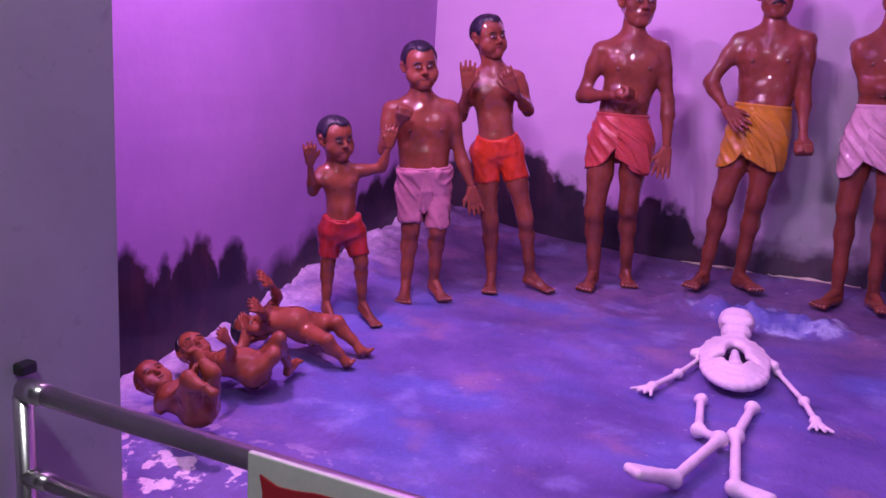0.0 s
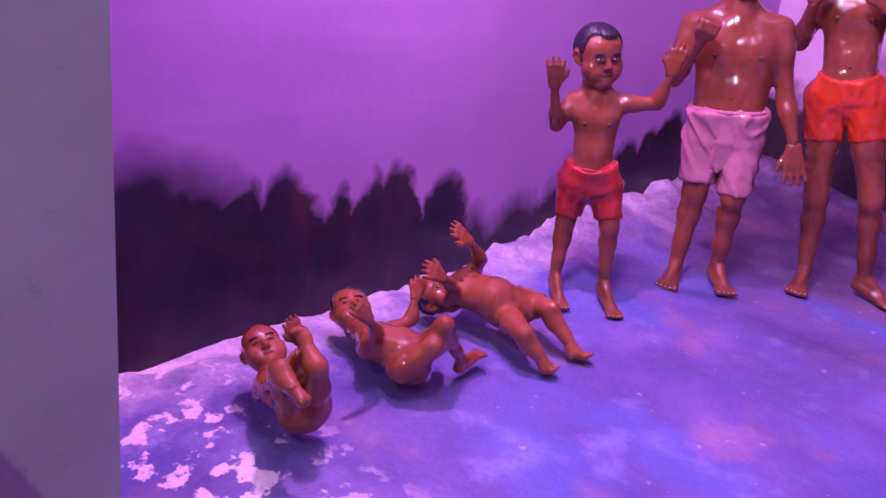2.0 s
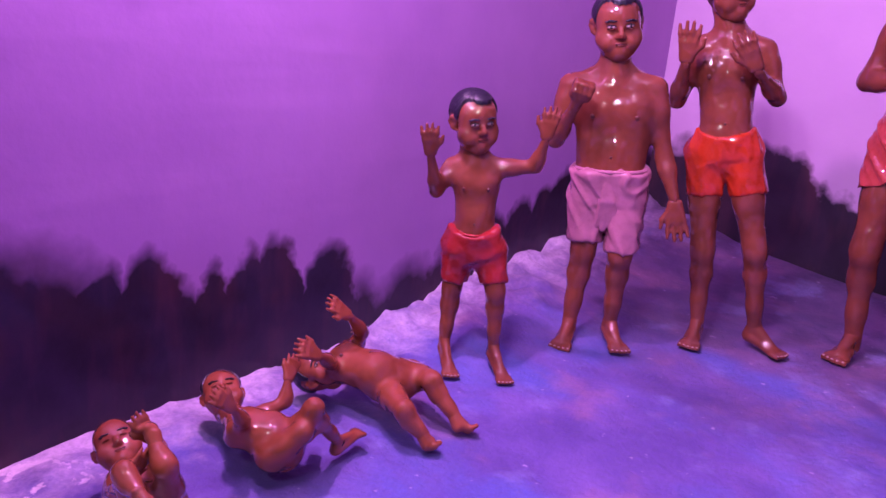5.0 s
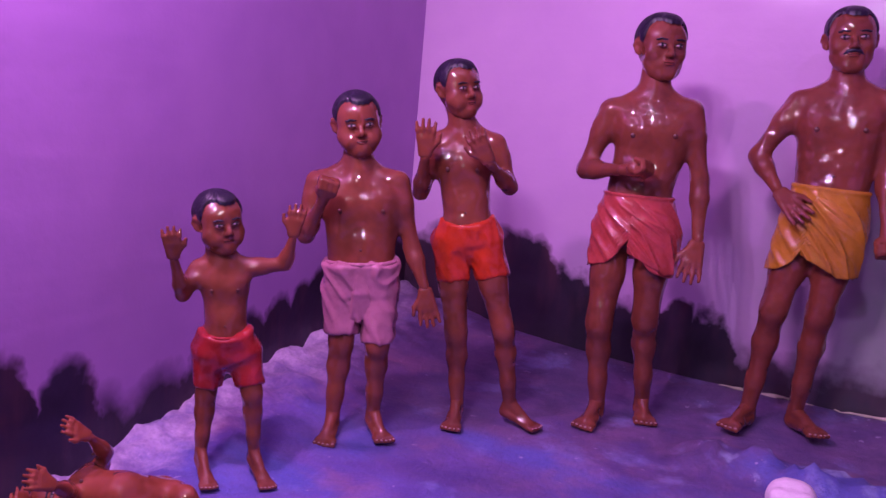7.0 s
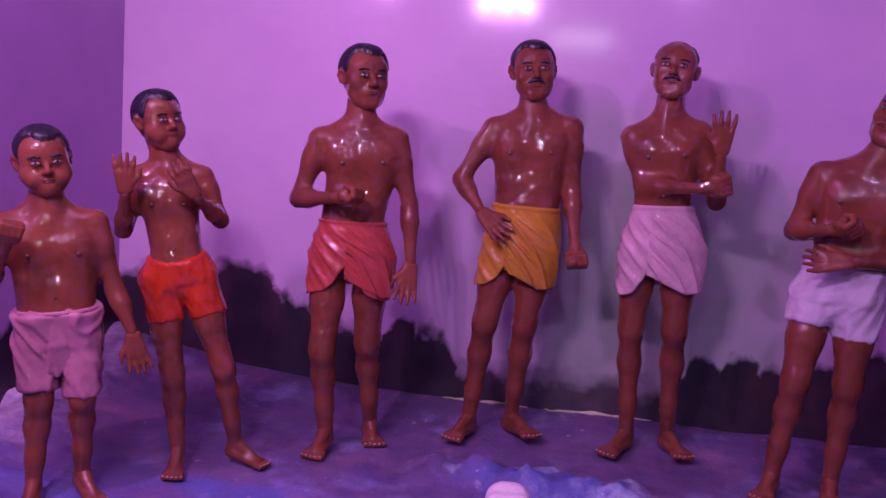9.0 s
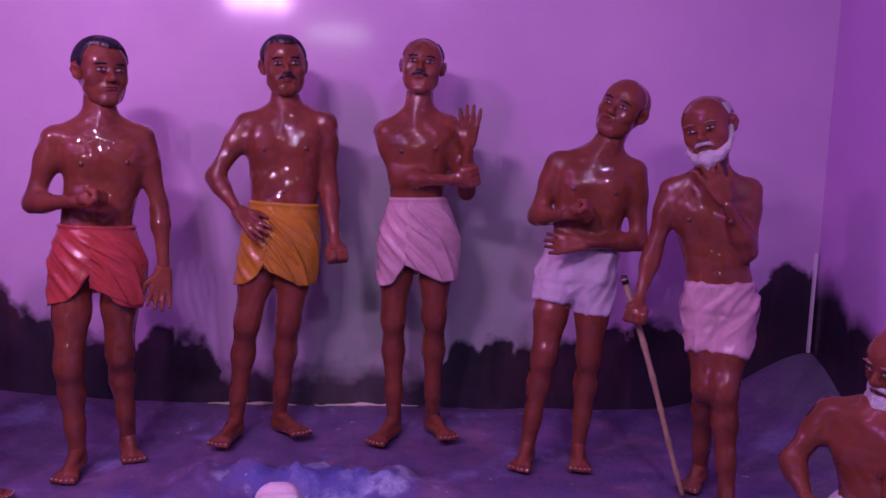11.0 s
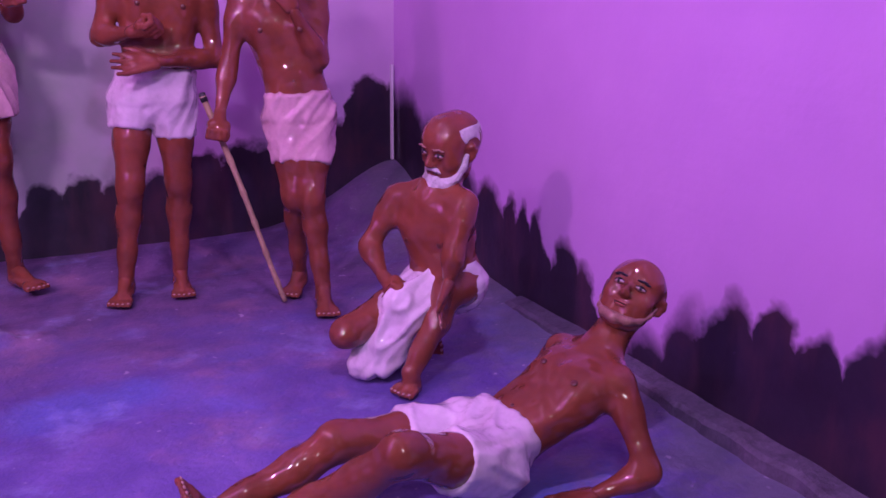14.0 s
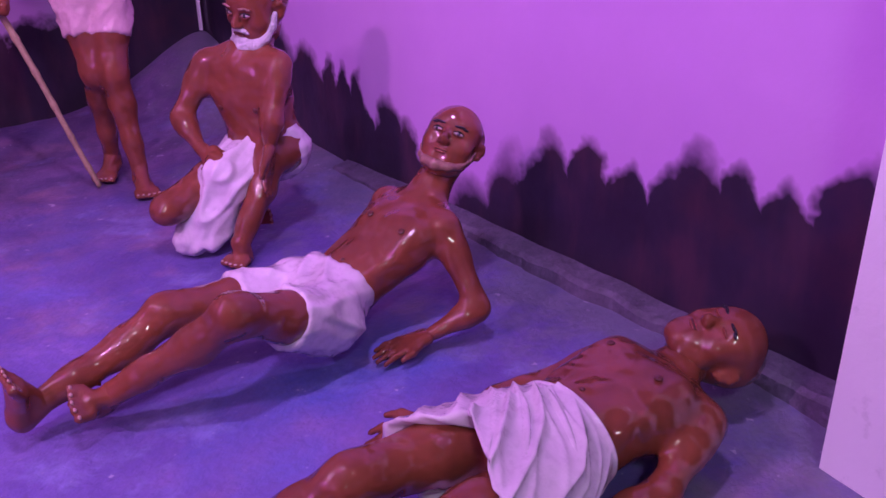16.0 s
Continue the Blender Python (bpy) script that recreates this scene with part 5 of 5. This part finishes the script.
def skeleton_model():
    """Flat plaster bones laid out on the ground."""
    J = dict(skull=(0.27, 3.65, 0.07), jaw=(0.29, 3.42, 0.06), pel=(0.35, 2.93, 0.03), sl=(0.19, 3.20, 0.03), el=(0.14, 2.99, 0.02), hl=(0.06, 2.73, 0.02), sr=(0.48, 3.24, 0.02), er=(0.59, 2.97, 0.02), hr=(0.65, 2.74, 0.02), pl=(0.26, 2.77, 0.02), kl0=(0.30, 2.45, 0.04), kl=(0.37, 2.39, 0.05), al=(0.29, 2.09, 0.03), tl=(0.20, 1.97, 0.08), pr=(0.43, 2.79, 0.02), kr=(0.41, 2.49, 0.03), ar=(0.45, 2.15, 0.02), tr=(0.54, 2.12, 0.02))
    G = {q: np.asarray(v, float) for q, v in J.items()}
    clay, bars = Clay(), []
    up = np.array((0.0, 0.0, 1.0))
    body = unit(G["jaw"] - G["pel"])
    body = unit(body - up * (body @ up))
    lat = np.cross(body, up)
    mid = lerp(G["jaw"], G["pel"], 0.50) * np.array((1, 1, 0)) + up * 0.02

    def arc(centre, a0, a1, wide, tall, z, r, n=12):
        pts = [centre + lat * wide * math.cos(a) + body * tall * math.sin(a) + up * z for a in (math.radians(a0 + (a1 - a0) * i / n) for i in range(n + 1))]
        bars.extend((p, q, r, r) for p, q in zip(pts, pts[1:]))
    # upper and lower rib plates, each of nested ribs, open in the middle round the breast bone
    for i in range(4):
        f = 0.46 + 0.165 * i
        arc(mid + body * 0.015, -8 - 5 * i, 188 + 5 * i, 0.122 * f, 0.275 * f, 0.060 - 0.008 * i, 0.0185)
        arc(mid - body * 0.075, 190 - 4 * i, 350 + 4 * i, 0.116 * f, 0.215 * f, 0.055 - 0.008 * i, 0.0180)
    bars += [(mid + body * 0.075 + up * 0.045, mid - body * 0.10 + up * 0.05, 0.014, 0.026), (mid - body * 0.10 + up * 0.05, mid - body * 0.20 + up * 0.04, 0.026, 0.022)]
    for q in (-1, 1):
        bars.append((mid + body * 0.09 + lat * q * 0.08 + up * 0.03, mid + body * 0.045 + lat * q * 0.150 + up * 0.025, 0.026, 0.020))
    # skull: rounded crown, heavy brow, sunken middle, jaw
    sk = G["skull"] * np.array((1, 1, 0))
    bars += [(sk + body * 0.045 + up * 0.065 - lat * 0.012, sk + body * 0.045 + up * 0.065 + lat * 0.012, 0.066, 0.066), (sk - lat * 0.040 + up * 0.085 - body * 0.01, sk + lat * 0.040 + up * 0.085 - body * 0.01, 0.030, 0.030),
             (sk - body * 0.075 + up * 0.050 - lat * 0.020, sk - body * 0.075 + up * 0.050 + lat * 0.020, 0.044, 0.044), (sk - body * 0.13 + up * 0.040 - lat * 0.018, sk - body * 0.13 + up * 0.040 + lat * 0.018, 0.032, 0.032),
             (sk - body * 0.15 + up * 0.03, mid + body * 0.20 + up * 0.03, 0.030, 0.034)]

    def bone(a, b_, r):
        d = unit(b_ - a)
        bars.extend([(a, b_, r, r), (a, a + d * 0.012, r * 1.75, r * 1.2), (b_ - d * 0.012, b_, r * 1.2, r * 1.75)])
    for a, e, h in (("sl", "el", "hl"), ("sr", "er", "hr")):
        bone(G[a], G[e], 0.010)
        w = lerp(G[e], G[h], 0.72)
        bone(G[e], w, 0.011)
        d = unit(G[h] - G[e])
        n_ = np.cross(d, up)
        for i in range(4):
            bars.append((w, w + d * 0.085 + n_ * (i - 1.5) * 0.026, 0.009, 0.006))
    bone(G["pl"], G["kl0"], 0.014)
    bone(G["kl0"], G["kl"], 0.014)
    bone(G["kl"], G["al"], 0.016)
    bone(G["pr"], G["kr"], 0.016)
    bone(G["kr"], G["ar"], 0.016)
    for a, t in (("al", "tl"), ("ar", "tr")):
        d = unit(G[t] - G[a])
        n_ = np.cross(d, up)
        for i in range(3):
            bars.append((G[a], G[t] + n_ * (i - 1) * 0.022, 0.020, 0.016))
    skin(clay, bars, BONE, 0.0055, 0.0035, 0.0015)
    return clay.done("skeleton_model", "white plaster skeleton lying on the ground", "skeleton")


skeleton_model()


# ---- walking stick in the old man's fist ----
def walking_stick():
    a, b_ = Vector((1.467, 4.0, 0.80)), Vector((1.718, 3.919, 0.012))
    pts, rad = [], []
    for i in range(41):
        q = i / 40
        p = a.lerp(b_, q) + Vector((0.004 * math.sin(5 * q), 0.004 * math.cos(7 * q), 0))
        pts.append(p)
        rad.append(0.0115 + (0.0025 if i % 6 == 0 else 0) - 0.002 * q)
    stick = part("walking_stick", tube(pts, rad, 12), BAMBOO, None)
    tagged(stick, "knotted bamboo walking stick held by the stooped statue", "stick")
    tip = part("tip", tube([pts[0] + Vector((-0.002, 0, 0.012)), pts[0], pts[1]], [0.010, 0.0135, 0.0135], 12), BLACK, stick, "dark worn tip")
    return stick


walking_stick()


# ---- visitor rail with its board ----
def guard_rail():
    rail = tagged(new("guard_rail"), "polished steel tube rail in front of the niche", "railing")
    rail.location = (-0.79, 0.88, -0.5)
    base = Vector((0.79, -0.88, 0.5))

    def bar(name, pts, r, label=""):
        return part(name, tube([Vector(p) + base for p in pts], r), STEEL, rail, label)
    bar("top_rail", [(-0.80, 0.88, 0.46), (0.6, 0.885, 0.46), (2.06, 0.88, 0.46)], 0.021)
    bar("lower_rail", [(-0.79, 0.88, 0.275), (0.6, 0.885, 0.275), (2.06, 0.88, 0.275)], 0.017)
    for x in (-0.80, 0.63, 2.06):
        post = bar("post", [(x, 0.88, -0.5), (x, 0.88, 0.445)], 0.019)
        flange = part("flange", tube([Vector((x, 0.88, -0.498)) + base, Vector((x, 0.88, -0.485)) + base], 0.045, 20), STEEL, post)
    for z in (0.46, 0.275):
        for x in (-0.76, 2.02):
            sleeve = bar("sleeve", [(x - 0.03, 0.88, z), (x + 0.03, 0.88, z)], 0.0235 if z > 0.4 else 0.0195)
    return rail


guard_rail()


def wall_bracket():
    bm = box(bmesh.new(), -0.861, -0.832, 0.905, 0.945, 0.466, 0.492, 0.006)
    bracket = part("wall_bracket", bm, BLACK, None)
    return tagged(bracket, "small black plastic bracket holding the rail end", "bracket")


wall_bracket()


def notice_board():
    board = tagged(new("notice_board"), "cream-edged board with a torn red sheet, hung on the rail", "board")
    board.location = (0.6, 0.85, 0.05)
    o = Vector((-0.6, -0.85, -0.05))
    bm = box(bmesh.new(), -0.228, 1.46, 0.846, 0.858, 0.02, 0.493, 0.003)
    bmesh.ops.translate(bm, vec=o, verts=bm.verts)
    part("panel", bm, CREAM, board)
    rnd = random.Random(4)
    bm = bmesh.new()
    ring = []
    def run(x0, z0, x1, z1, n):
        for i in range(n):
            q = i / n
            j = rnd.uniform(-0.010, 0.010)
            ring.append((x0 + (x1 - x0) * q + (j if abs(x1 - x0) < 0.1 else 0), z0 + (z1 - z0) * q + (j if abs(z1 - z0) < 0.1 else 0)))
    run(-0.20, 0.05, -0.20, 0.455, 18)
    run(-0.20, 0.455, 1.42, 0.455, 46)
    run(1.42, 0.455, 1.42, 0.05, 12)
    run(1.42, 0.05, -0.20, 0.05, 30)
    front = [bm.verts.new(Vector((x, 0.842, z)) + o) for x, z in ring]
    back = [bm.verts.new(Vector((x, 0.8455, z)) + o) for x, z in ring]
    bm.faces.new(front)
    for i in range(len(ring)):
        k = (i + 1) % len(ring)
        bm.faces.new((front[i], front[k], back[k], back[i]))
    bmesh.ops.recalc_face_normals(bm, faces=bm.faces)
    part("red_sheet", bm, SIGN_RED, board, "torn red printed sheet")
    return board


notice_board()
